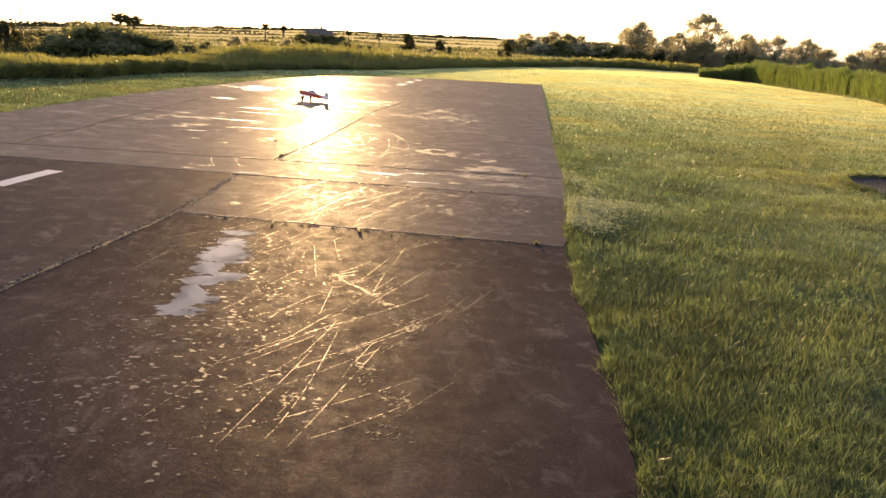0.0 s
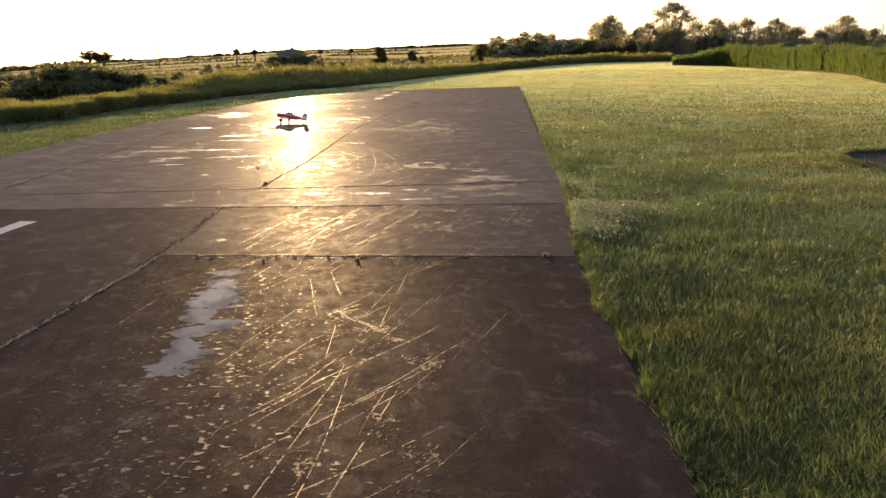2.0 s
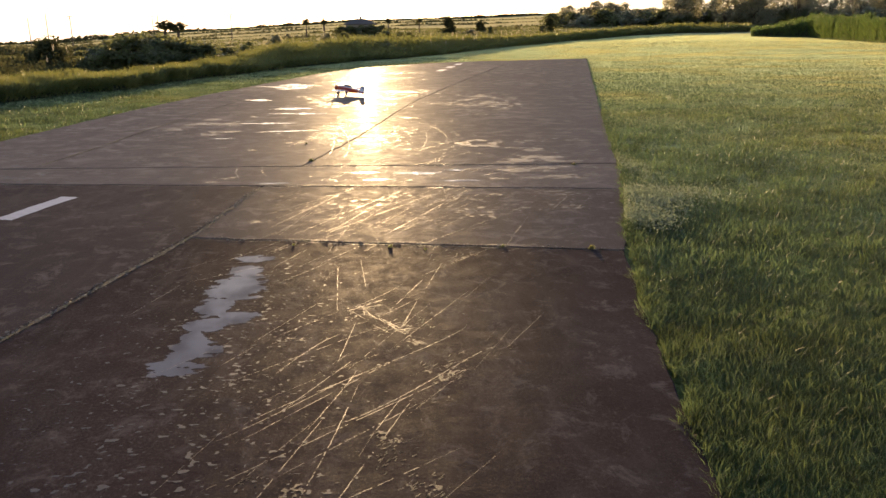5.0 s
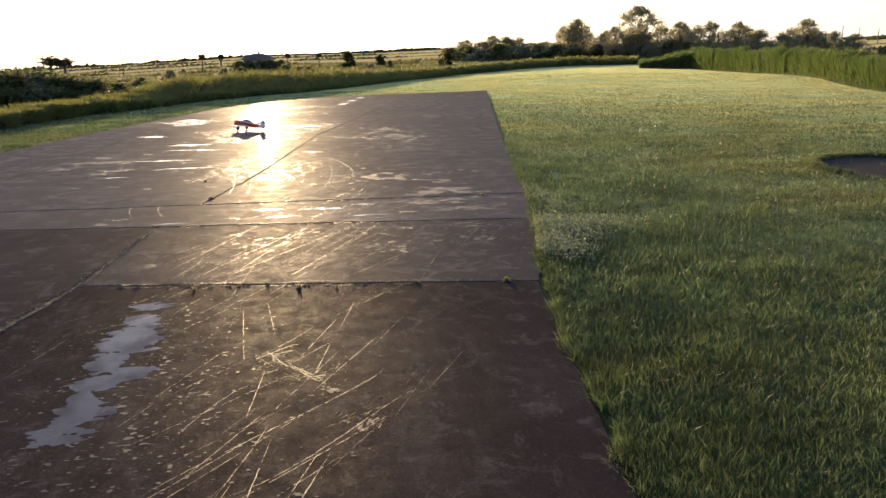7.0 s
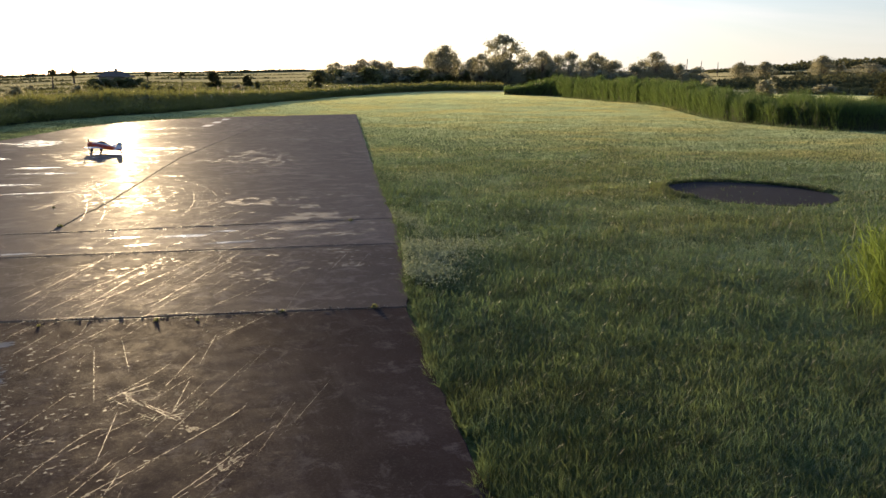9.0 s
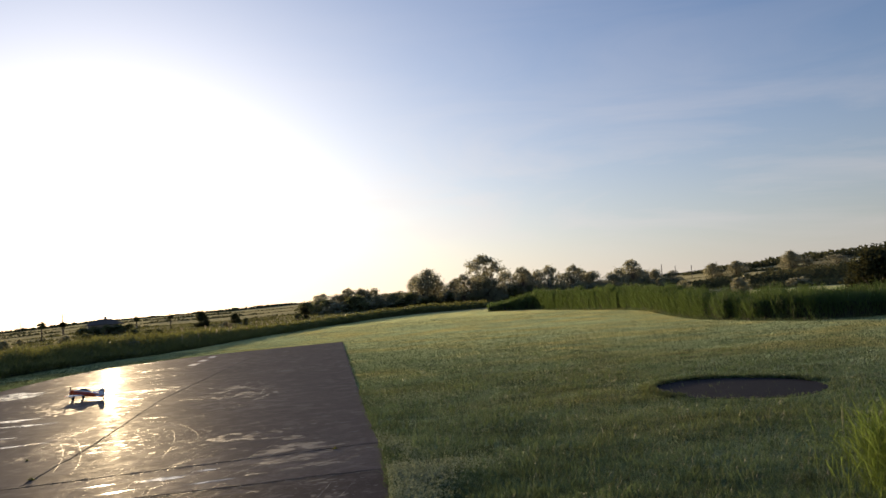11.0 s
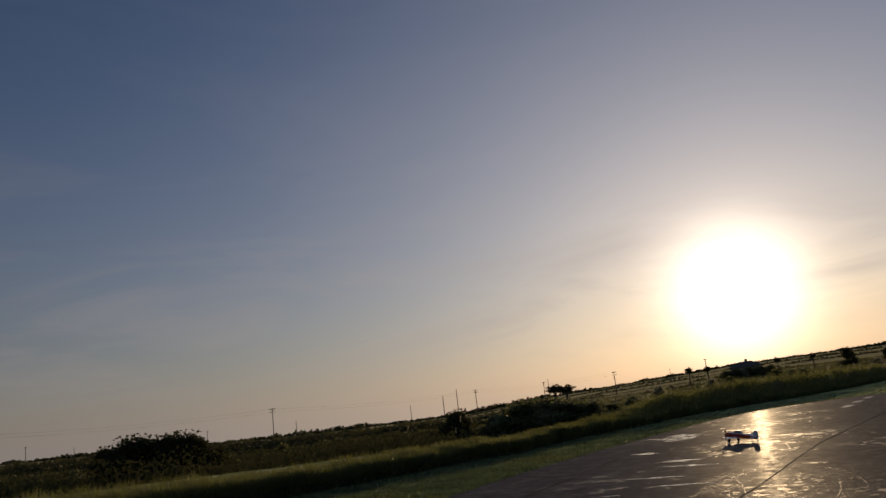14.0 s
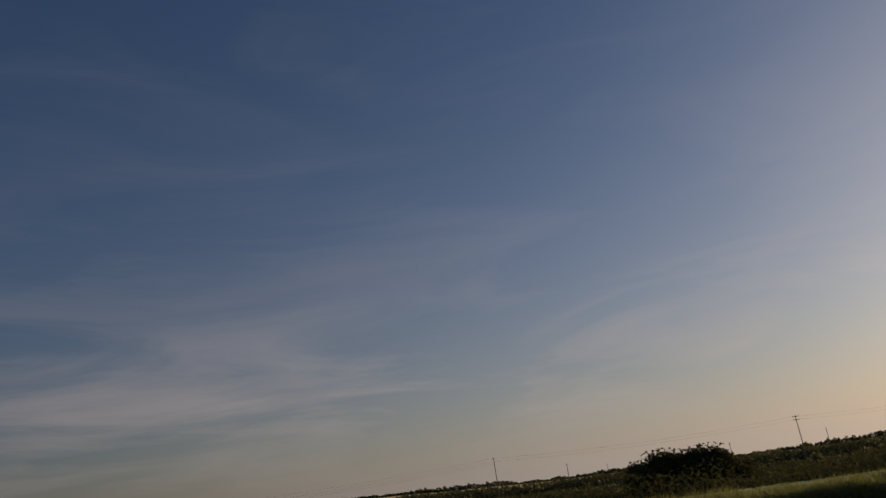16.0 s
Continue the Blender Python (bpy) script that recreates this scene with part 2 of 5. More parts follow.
def turf_material():
    m, t, b = material("turf_soil")
    a = noise_at(t, 0.22, 6.0, 0.6)
    c = noise_at(t, 14.0, 5.0, 0.7)
    d = noise_at(t, 0.012, 5.0, 0.55, stretch=(1.0, 0.45, 1.0))
    near = mix_color(t, ramp(t, c, [(0.35, 0.0), (0.65, 1.0)]), (0.024, 0.036, 0.012), (0.100, 0.125, 0.042))
    col = mix_color(t, ramp(t, a, [(0.35, 0.0), (0.68, 1.0)]), near, (0.090, 0.115, 0.032))
    # rough uncut land starts beyond the mown field, its colours lightened for haze
    e = noise_at(t, 0.035, 7.0, 0.68, stretch=(0.6, 1.6, 1.0))
    rough = mix_color(t, ramp(t, e, [(0.36, 0.0), (0.60, 1.0)]), (0.062, 0.064, 0.032), (0.150, 0.140, 0.072))
    rough = mix_color(t, ramp(t, d, [(0.42, 0.0), (0.56, 1.0)]), rough, (0.150, 0.136, 0.078))
    tc = t.nodes.new("ShaderNodeTexCoord")
    ln = t.nodes.new("ShaderNodeVectorMath")
    ln.operation = "LENGTH"
    link(t, tc.outputs["Object"], ln.inputs[0])
    out = math_node(t, "MULTIPLY", math_node(t, "SUBTRACT", ln.outputs["Value"], 125.0), 0.03, True)
    link(t, mix_color(t, out, col, rough), b.inputs["Base Color"])
    b.inputs["Roughness"].default_value = 1.0
    b.inputs["Specular IOR Level"].default_value = 0.0
    # sheen grows from 1.5 m out, painting on the brighter look of distant grass
    sheen_rise = math_node(t, "MULTIPLY", math_node(t, "SUBTRACT", ln.outputs["Value"], 1.5), 0.13, True)
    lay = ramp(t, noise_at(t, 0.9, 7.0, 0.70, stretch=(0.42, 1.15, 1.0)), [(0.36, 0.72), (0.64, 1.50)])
    dew_sheen = math_node(t, "MULTIPLY", sheen_rise, math_node(t, "SUBTRACT", 0.82, math_node(t, "MULTIPLY", out, 0.40)))
    link(t, math_node(t, "MULTIPLY", dew_sheen, lay), b.inputs["Sheen Weight"])
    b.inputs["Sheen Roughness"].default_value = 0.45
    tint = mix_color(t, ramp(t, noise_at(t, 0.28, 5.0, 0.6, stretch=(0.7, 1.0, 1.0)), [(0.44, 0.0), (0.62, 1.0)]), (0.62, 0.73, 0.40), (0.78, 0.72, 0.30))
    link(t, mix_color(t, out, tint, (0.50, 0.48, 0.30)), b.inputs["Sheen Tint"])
    bump(t, b, math_node(t, "ADD", c, noise_at(t, 1.5, 5.0)), 0.6, 0.06)
    return m


M_ASPHALT = asphalt_material("worn_damp_tarmac", 0.0)
M_WORN = asphalt_material("scuffed_tarmac", 0.6)
M_FAINT = asphalt_material("lightly_dusted_tarmac", 0.22)
M_STRIP = asphalt_material("damp_dusty_tarmac", 1.0)
M_DUSTY = asphalt_material("dusty_scuffed_tarmac", 1.0)
M_TURF = turf_material()
M_BLADE = leaf_material("mown_grass_blade", (0.017, 0.036, 0.016), (0.066, 0.104, 0.052), 0.46, (0.208, 0.290, 0.114), 0.50, 0.6, (0.15, 0.110, 0.060), 0.34)
M_REED = leaf_material("tall_grass_blade", (0.016, 0.032, 0.011), (0.072, 0.112, 0.036), 0.46, (0.185, 0.275, 0.075), 0.55, 1.2, None, 0.15)
M_TUFT = leaf_material("uncut_tuft_blade", (0.030, 0.050, 0.014), (0.110, 0.140, 0.036), 0.50, (0.30, 0.42, 0.09), 0.5, 1.0, None, 0.2)
# reed and meadow colours kept paler than the dark land, in place of haze
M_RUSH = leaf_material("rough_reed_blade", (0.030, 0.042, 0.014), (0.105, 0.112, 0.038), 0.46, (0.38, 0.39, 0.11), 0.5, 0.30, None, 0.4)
M_MEADOW = leaf_material("meadow_grass_blade", (0.040, 0.050, 0.019), (0.100, 0.106, 0.042), 0.42, (0.25, 0.255, 0.09), 0.5, 0.03, None, 0.3)
M_PLUME = leaf_material("seed_head", (0.35, 0.31, 0.22), (0.55, 0.50, 0.38), 0.5, (0.6, 0.52, 0.36), 0.8)
# leaf colour raised pale and grey to stand in for haze on far trees
M_LEAF = leaf_material("broad_leaf", (0.100, 0.106, 0.072), (0.170, 0.176, 0.120), 0.56, (0.64, 0.61, 0.40), 0.8, 0.3, None, 0.06)
M_SHRUB = leaf_material("shrub_leaf", (0.050, 0.064, 0.026), (0.120, 0.130, 0.056), 0.42, (0.34, 0.35, 0.13), 0.5, 0.2, None, 0.5)
M_HEDGE = leaf_material("hedge_leaf", (0.040, 0.048, 0.022), (0.095, 0.100, 0.048), 0.30, (0.22, 0.22, 0.11), 0.8, 0.05, None, 0.03)
M_BUSH = leaf_material("dense_bush_leaf", (0.030, 0.036, 0.018), (0.068, 0.074, 0.036), 0.26, (0.15, 0.15, 0.06), 0.8, 0.2, None, 0.03)
M_PALM = leaf_material("palm_frond", (0.040, 0.046, 0.020), (0.090, 0.095, 0.036), 0.25, (0.14, 0.14, 0.04), 0.5)
M_CLOVER = leaf_material("pale_clover", (0.26, 0.31, 0.19), (0.42, 0.46, 0.31), 0.40, (0.36, 0.40, 0.20), 0.5, 2.0)
# dark surface of the unseen core that shades the tall grass banks
M_SHADE_CORE = plain("bank_shade_core", (0.026, 0.030, 0.012), 0.95, vary=0.6, scale=6.0, bump_by=0.8)
M_BARK = plain("bark", (0.10, 0.075, 0.055), 0.9, vary=0.35, scale=5.0, bump_by=0.5)
M_POLE = plain("weathered_pole_timber", (0.13, 0.10, 0.08), 0.85, vary=0.3, scale=3.0)
M_WIRE = plain("cable_metal", (0.05, 0.05, 0.05), 0.5, 0.6)
M_PAINT = plain("road_paint", (0.36, 0.36, 0.40), 0.6, vary=0.25, scale=14.0, bump_by=0.2)
M_SCRATCH = plain("scraped_tarmac", (0.118, 0.092, 0.072), 0.54, vary=0.55, scale=40.0, bump_by=0.3)
M_SCRATCH.node_tree.nodes["Principled BSDF"].inputs["Specular IOR Level"].default_value = 0.32
M_SOIL = plain("joint_soil", (0.085, 0.070, 0.050), 0.95, vary=0.8, scale=26.0, bump_by=0.6)
M_WALL = plain("pale_render", (0.30, 0.26, 0.21), 0.85, vary=0.1, scale=1.0)
M_ROOF = plain("roof_sheet", (0.12, 0.095, 0.075), 0.8, vary=0.15, scale=2.0)


def damp_material(name, low, high):
    """A thin, nearly dry film of water that lets the tarmac show through."""
    m, t, b = material(name)
    cov = noise_at(t, 5.0, 7.0, 0.70, stretch=(0.9, 0.5, 1.0))
    b.inputs["Base Color"].default_value = (0.10, 0.085, 0.078, 1)
    b.inputs["Roughness"].default_value = 0.9
    b.inputs["Specular IOR Level"].default_value = 0.0
    wet = t.nodes.new("ShaderNodeBsdfPrincipled")
    wet.inputs["Base Color"].default_value = (0.15, 0.13, 0.13, 1)
    wet.inputs["IOR"].default_value = 1.33
    wet.inputs["Roughness"].default_value = 0.14
    mx = t.nodes.new("ShaderNodeMixShader")
    link(t, ramp(t, cov, [(0.42, low), (0.58, high)]), mx.inputs[0])
    link(t, b.outputs[0], mx.inputs[1])
    link(t, wet.outputs[0], mx.inputs[2])
    link(t, mx.outputs[0], t.nodes["Material Output"].inputs["Surface"])
    return m


M_DAMP = damp_material("drying_film", 0.30, 1.0)
M_FILM = damp_material("standing_film", 0.26, 0.66)
M_MAT = plain("dark_pad_surface", (0.026, 0.024, 0.028), 0.85, vary=0.35, scale=5.0, bump_by=0.4)
M_MAT.node_tree.nodes["Principled BSDF"].inputs["Specular IOR Level"].default_value = 0.08
M_RUBBLE = plain("broken_tarmac", (0.17, 0.145, 0.12), 0.8, vary=0.5, scale=20.0)
# a pale matt colour stands in for sky reflected in the thin wet spots
M_SPOT_SHEEN = plain("spot_sky_sheen", (0.086, 0.076, 0.075), 0.5, vary=0.4, scale=30.0)
M_SPOT_SHEEN.node_tree.nodes["Principled BSDF"].inputs["Specular IOR Level"].default_value = 0.12
M_SCOUR = plain("scoured_tarmac", (0.078, 0.063, 0.052), 0.62, vary=0.5, scale=40.0, bump_by=0.3)
M_SCOUR.node_tree.nodes["Principled BSDF"].inputs["Specular IOR Level"].default_value = 0.15

# ---- small builders ----


def mesh_from(name, verts, faces, mat, smooth=False):
    me = bpy.data.meshes.new(name)
    me.from_pydata([tuple(v) for v in verts], [], [tuple(f) for f in faces])
    me.materials.append(mat)
    if smooth:
        me.polygons.foreach_set("use_smooth", [True] * len(me.polygons))
    me.update()
    return me


def part(name, bm, mat, parent=None, label="", smooth=False):
    me = bpy.data.meshes.new(name)
    bm.normal_update()
    bm.to_mesh(me)
    bm.free()
    me.materials.append(mat)
    if smooth:
        me.polygons.foreach_set("use_smooth", [True] * len(me.polygons))
    ob = new(name, me)
    if parent:
        ob.parent = parent
    if label:
        tagged(ob, label)
    return ob


def grid_mesh(name, points, mat, parent=None):
    """Faces as fast array data: points is (n, k, 3), one k-sided face each, or a list of such arrays."""
    sets = points if isinstance(points, list) else [points]
    co = np.concatenate([p.reshape(-1, 3) for p in sets])
    sides = np.concatenate([np.full(len(p), p.shape[1], np.int32) for p in sets])
    me = bpy.data.meshes.new(name)
    me.vertices.add(len(co))
    me.vertices.foreach_set("co", co.reshape(-1).astype(np.float32))
    me.loops.add(len(co))
    me.loops.foreach_set("vertex_index", np.arange(len(co), dtype=np.int32))
    me.polygons.add(len(sides))
    me.polygons.foreach_set("loop_start", (np.cumsum(sides) - sides).astype(np.int32))
    me.materials.append(mat)
    me.update(calc_edges=True)
    ob = new(name, me)
    if parent:
        ob.parent = parent
    return ob


def patch_noise(x, y, seed=0):
    """Smooth noise from 0 to 1 over arrays of places, one lump to the metre."""
    r = np.random.default_rng(seed).random((64, 64))
    ix, iy = np.floor(x).astype(int), np.floor(y).astype(int)
    u, v = x - ix, y - iy
    u, v = u * u * (3 - 2 * u), v * v * (3 - 2 * v)
    a, b = r[ix % 64, iy % 64], r[(ix + 1) % 64, iy % 64]
    c, d = r[ix % 64, (iy + 1) % 64], r[(ix + 1) % 64, (iy + 1) % 64]
    return (a * (1 - u) + b * u) * (1 - v) + (c * (1 - u) + d * u) * v


def region_mesh(name, field, x0, x1, y0, y1, step, z, mat):
    """A flat sheet wherever field(x, y) is above nought, cut along its edge."""
    xs, ys = np.arange(x0, x1, step), np.arange(y0, y1, step)
    f = field(*np.meshgrid(xs, ys, indexing="ij"))
    verts, faces = [], []
    up = np.stack([f[:-1, :-1], f[1:, :-1], f[1:, 1:], f[:-1, 1:]])
    for i, j in zip(*np.nonzero((up > 0).any(0))):
        ring = [(xs[i], ys[j]), (xs[i + 1], ys[j]), (xs[i + 1], ys[j + 1]), (xs[i], ys[j + 1])]
        h = up[:, i, j]
        out = []
        for k in range(4):
            m = (k + 1) % 4
            if h[k] > 0:
                out.append(ring[k])
            if (h[k] > 0) != (h[m] > 0):
                u = h[k] / (h[k] - h[m])
                out.append((ring[k][0] + (ring[m][0] - ring[k][0]) * u, ring[k][1] + (ring[m][1] - ring[k][1]) * u))
        if len(out) > 2:
            n = len(verts)
            verts += [(a, b, z) for a, b in out]
            faces.append(tuple(range(n, n + len(out))))
    return new(name, mesh_from(name, verts, faces, mat))


def tube(bm, pts, radii, sides=7):
    rings = []
    for i, p in enumerate(pts):
        a = Vector(pts[max(i - 1, 0)])
        b = Vector(pts[min(i + 1, len(pts) - 1)])
        d = (b - a).normalized()
        q = d.to_track_quat("Z", "Y").to_matrix()
        rings.append([bm.verts.new(Vector(p) + q @ Vector((math.cos(s * math.tau / sides), math.sin(s * math.tau / sides), 0)) * radii[i]) for s in range(sides)])
    for r0, r1 in zip(rings, rings[1:]):
        for s in range(sides):
            bm.faces.new((r0[s], r0[(s + 1) % sides], r1[(s + 1) % sides], r1[s]))
    bm.faces.new(rings[0][::-1])
    bm.faces.new(rings[-1])


def box(bm, centre, size):
    r = bmesh.ops.create_cube(bm, size=1.0)
    for v in r["verts"]:
        v.co = Vector(centre) + Vector((v.co.x * size[0], v.co.y * size[1], v.co.z * size[2]))
    return r["verts"]


def polar(az, d, z=0.0):
    return Vector((d * math.sin(radians(az)), d * math.cos(radians(az)), z))


# ---- the lie of the land ----
EYE_Z = 1.7
AZ_T = np.array([-180, -110, -70, -56, -48, -37, -24, -16, -10, -4, 0, 5, 10, 15, 20, 35, 48, 60, 90, 180])
RIDGE = np.array([0.3, 0.3, 0.3, -0.55, -0.80, -1.05, -0.95, -0.28, 0.02, 0.36, 0.46, 0.55, 0.75, 0.95, 0.9, 1.02, 1.62, 1.5, 0.3, 0.3])
NEAR = np.array([-1.62, -1.62, -2.0, -2.5, -2.7, -2.8, -2.7, -2.4, -2.0, -1.7, -1.62, -1.62, -1.6, -1.5, -1.4, -1.4, -1.5, -1.6, -1.62, -1.62])


def land(az, r):
    """Height of the ground at an azimuth (degrees) and distance."""
    level = float(np.interp(az, [-30, -13, -5, 4], [28, 28, 41, 46]))
    if r <= level:
        return 0.0
    ridge, near = float(np.interp(az, AZ_T, RIDGE)), float(np.interp(az, AZ_T, NEAR))
    if r <= 60:
        s = (r - level) / (60 - level)
        s = s * s * (3 - 2 * s)
        return s * (EYE_Z + 60 * math.tan(radians(near)))
    if r <= 700:
        s = math.log(r / 60) / math.log(700 / 60)
        el = near + (ridge - near) * s
    else:
        el = ridge - 0.35 * (1 - 700 / r)
    return EYE_Z + r * math.tan(radians(el))


def ground_z(az, r):
    z = land(az, r) - 0.03
    if r > 34:
        p = Vector((r * math.sin(radians(az)), r * math.cos(radians(az)), 0.0))
        z += noise.fractal(p * 0.02, 1.0, 2.0, 4) * min(0.0016 * r, 0.5) * min(1.0, (r - 34) / 40)
    return z


def ground_xy(x, y):
    return ground_z(math.degrees(math.atan2(x, y)), math.hypot(x, y))


def ground_sheet():
    azs = np.concatenate([np.arange(-180, -80, 5.0), np.arange(-80, 70, 0.75), np.arange(70, 180, 5.0)])
    rs = np.concatenate([np.arange(0.6, 28, 1.1), np.geomspace(28, 4200, 70)])
    verts = [(0.0, 0.0, -0.03)]
    for r in rs:
        for a in azs:
            verts.append((r * math.sin(radians(a)), r * math.cos(radians(a)), ground_z(a, r)))
    n = len(azs)
    faces = [(0, 1 + (i + 1) % n, 1 + i) for i in range(n)]
    for k in range(len(rs) - 1):
        o = 1 + k * n
        for i in range(n):
            j = (i + 1) % n
            faces.append((o + i, o + j, o + n + j, o + n + i))
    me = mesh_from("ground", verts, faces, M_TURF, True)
    return tagged(new("ground", me), "green mown field running out to rough meadows paled for haze", "ground", kind="structure")


ground_sheet()

# ---- runway: cast slabs with open, soil-filled joints ----
RIGHT_Y = [-9, 2.6, 4.6, 5.8, 8.1, 9.3, 12.3, 20.5, 41.8]
RIGHT_X = [-1.2, 1.2, 1.5, 1.72, 2.34, 2.6, 3.2, 4.95, 9.5]
LEFT_Y = [-9, 4, 13, 16.5, 21, 26, 30, 33, 35.5, 37.6]
LEFT_X = [-9.0, -7.4, -6.35, -6.0, -5.3, -4.25, -3.4, -2.5, -1.0, 0.9]
MID_Y = [-9, 5.4, 6.36, 8.54, 9.7, 12.2, 18.4, 30.5, 42]
MID_X = [-5.2, -2.07, -1.86, -1.65, -1.38, -0.86, 0.12, 3.0, 6.0]
END = [(0.9, 37.6), (3.9, 39.6), (9.5, 41.8)]


def right_x(y):
    return float(np.interp(y, RIGHT_Y, RIGHT_X))


def left_x(y):
    return float(np.interp(y, LEFT_Y, LEFT_X))


def mid_x(y):
    return float(np.interp(y, MID_Y, MID_X))


def end_y(x):
    return float(np.interp(x, [p[0] for p in END], [p[1] for p in END]))


def joint_a(x):
    return 6.36 - 0.157 * (x + 1.86)


def joint_b(x):
    return 8.54 - 0.10 * (x + 1.65)


def joint_c(x):
    return 9.72 - 0.02 * x


def wobble(x, y, amp=0.03):
    return noise.noise(Vector((x * 1.7, y * 1.7, 3.0))) * amp + noise.noise(Vector((x * 9, y * 9, 7.0))) * amp * 0.5


def slab_z(x, y):
    """The slabs have settled unevenly: each stands a little higher than the one before it."""
    if y > joint_c(x):
        return 0.0045
    if y > joint_b(x):
        return 0.003
    if x < mid_x(y):
        return 0.001
    return 0.0015 if y > joint_a(x) else 0.0


def slab(outline, parent, z, mat=M_ASPHALT):
    """A slab with a ragged, chipped, worn edge, 12 cm thick."""
    pts = []
    for (x0, y0), (x1, y1) in zip(outline, outline[1:] + outline[:1]):
        d = math.hypot(x1 - x0, y1 - y0)
        n = max(1, min(int(d / 0.09), 200))
        for i in range(n):
            u = i / n
            x, y = x0 + (x1 - x0) * u, y0 + (y1 - y0) * u
            pts.append((x + wobble(x, y), y + wobble(y, x)))
    n = len(pts)
    area = sum(pts[i][0] * pts[(i + 1) % n][1] - pts[(i + 1) % n][0] * pts[i][1] for i in range(n))
    side = 1.0 if area > 0 else -1.0
    inner = []
    for i in range(n):
        (ax, ay), (bx, by) = pts[i - 1], pts[(i + 1) % n]
        ln = max(math.hypot(bx - ax, by - ay), 1e-6)
        w = 0.007 + 0.006 * noise.noise(Vector((pts[i][0] * 6, pts[i][1] * 6, 1.0)))
        inner.append((pts[i][0] - side * (by - ay) / ln * w, pts[i][1] + side * (bx - ax) / ln * w))
    bm = bmesh.new()
    top = [bm.verts.new((x, y, z)) for x, y in inner]
    rim = [bm.verts.new((x, y, z - 0.003)) for x, y in pts]
    low = [bm.verts.new((x, y, z - 0.12)) for x, y in pts]
    f = bm.faces.new(top)
    for i in range(n):
        j = (i + 1) % n
        bm.faces.new((top[i], rim[i], rim[j], top[j]))
        bm.faces.new((rim[i], low[i], low[j], rim[j]))
    bmesh.ops.recalc_face_normals(bm, faces=bm.faces)
    bmesh.ops.triangulate(bm, faces=[f])
    return part("slab", bm, mat, parent)


def edge_points(fx, y0, y1, off):
    n = max(2, int((y1 - y0) / 1.0))
    return [(fx(y0 + (y1 - y0) * i / n) + off, y0 + (y1 - y0) * i / n) for i in range(n + 1)]


def band(fx_left, fx_right, near, far, gl=0.012, gr=0.012, gn=0.012, gf=0.012):
    """The outline between two long edges and two cross joints."""
    yl0, yr0 = near(fx_left(near(0))), near(fx_right(near(0)))
    yl1, yr1 = far(fx_left(far(0))), far(fx_right(far(0)))
    out = edge_points(fx_right, yr0 + gn, yr1 - gf, -gr)
    out += edge_points(fx_left, yl0 + gn, yl1 - gf, gl)[::-1]
    return out


runway = new("runway")
tagged(runway, "dark damp worn tarmac model runway with cracked open joints", "runway", kind="structure")
slab(band(mid_x, right_x, lambda x: -9.0, joint_a, gl=0.02), runway, 0.0)
slab(band(mid_x, right_x, joint_a, joint_b, gl=0.02, gn=0.009), runway, 0.0015, M_WORN)
slab(band(left_x, right_x, joint_b, joint_c, gn=0.009, gf=0.009), runway, 0.003, M_STRIP)
slab(band(left_x, mid_x, lambda x: -9.0, joint_b, gr=0.02), runway, 0.001, M_FAINT)
# the long far slabs run up to the rounded end
far_right = edge_points(right_x, joint_c(2.6) + 0.012, 41.75, 0.0) + [(mid_x(40.2) + 0.012, end_y(mid_x(40.2)))] + edge_points(mid_x, joint_c(-1.4) + 0.012, 40.0, 0.010)[::-1]
slab(far_right, runway, 0.0045, M_DUSTY)
far_left = edge_points(mid_x, joint_c(-1.4) + 0.012, 40.0, -0.010) + [(3.9, 39.6), (0.9, 37.65)] + edge_points(left_x, joint_c(-6.6) + 0.012, 37.5, 0.0)[::-1]
slab(far_left, runway, 0.0045, M_DUSTY)

# soil and weeds in the joints
rng = np.random.default_rng(7)


def blades(x, y, z, length, width, lean, rng, bend=0.35):
    """Kite-shaped blades: one four-sided face each."""
    n = len(x)
    a = rng.uniform(0, math.tau, n)
    ln = np.abs(rng.normal(0, lean, n))
    d = np.stack([np.cos(a) * np.sin(ln), np.sin(a) * np.sin(ln), np.cos(ln)], 1)
    f = rng.uniform(0, math.tau, n)
    s = np.stack([np.cos(f), np.sin(f), np.zeros(n)], 1)
    base = np.stack([x, y, z], 1)
    mid = base + d * (length * 0.5)[:, None]
    tip = base + d * length[:, None] + np.stack([np.cos(a), np.sin(a), -np.ones(n) * 0.6], 1) * (length * bend * rng.uniform(0.1, 1, n))[:, None]
    w = s * (width * 0.5)[:, None]
    return np.stack([base, mid - w, tip, mid + w], 1)


def crack_strip(points, width, parent):
    bm = bmesh.new()
    rows = []
    for i, (x, y) in enumerate(points):
        a, b = points[max(i - 1, 0)], points[min(i + 1, len(points) - 1)]
        d = Vector((b[0] - a[0], b[1] - a[1], 0)).normalized()
        w = width * (0.6 + 0.8 * random.random())
        rows.append([bm.verts.new((x + d.y * w * k, y - d.x * w * k, -0.0015 - 0.004 * (k == 0) + 0.6 * slab_z(x, y))) for k in (-1, 0, 1)])
    for r0, r1 in zip(rows, rows[1:]):
        for k in range(2):
            bm.faces.new((r0[k], r0[k + 1], r1[k + 1], r1[k]))
    bmesh.ops.recalc_face_normals(bm, faces=bm.faces)
    return part("joint_fill", bm, M_SOIL, parent)


def sample(fx, a, b, n):
    return [fx(a + (b - a) * i / (n - 1)) for i in range(n)]


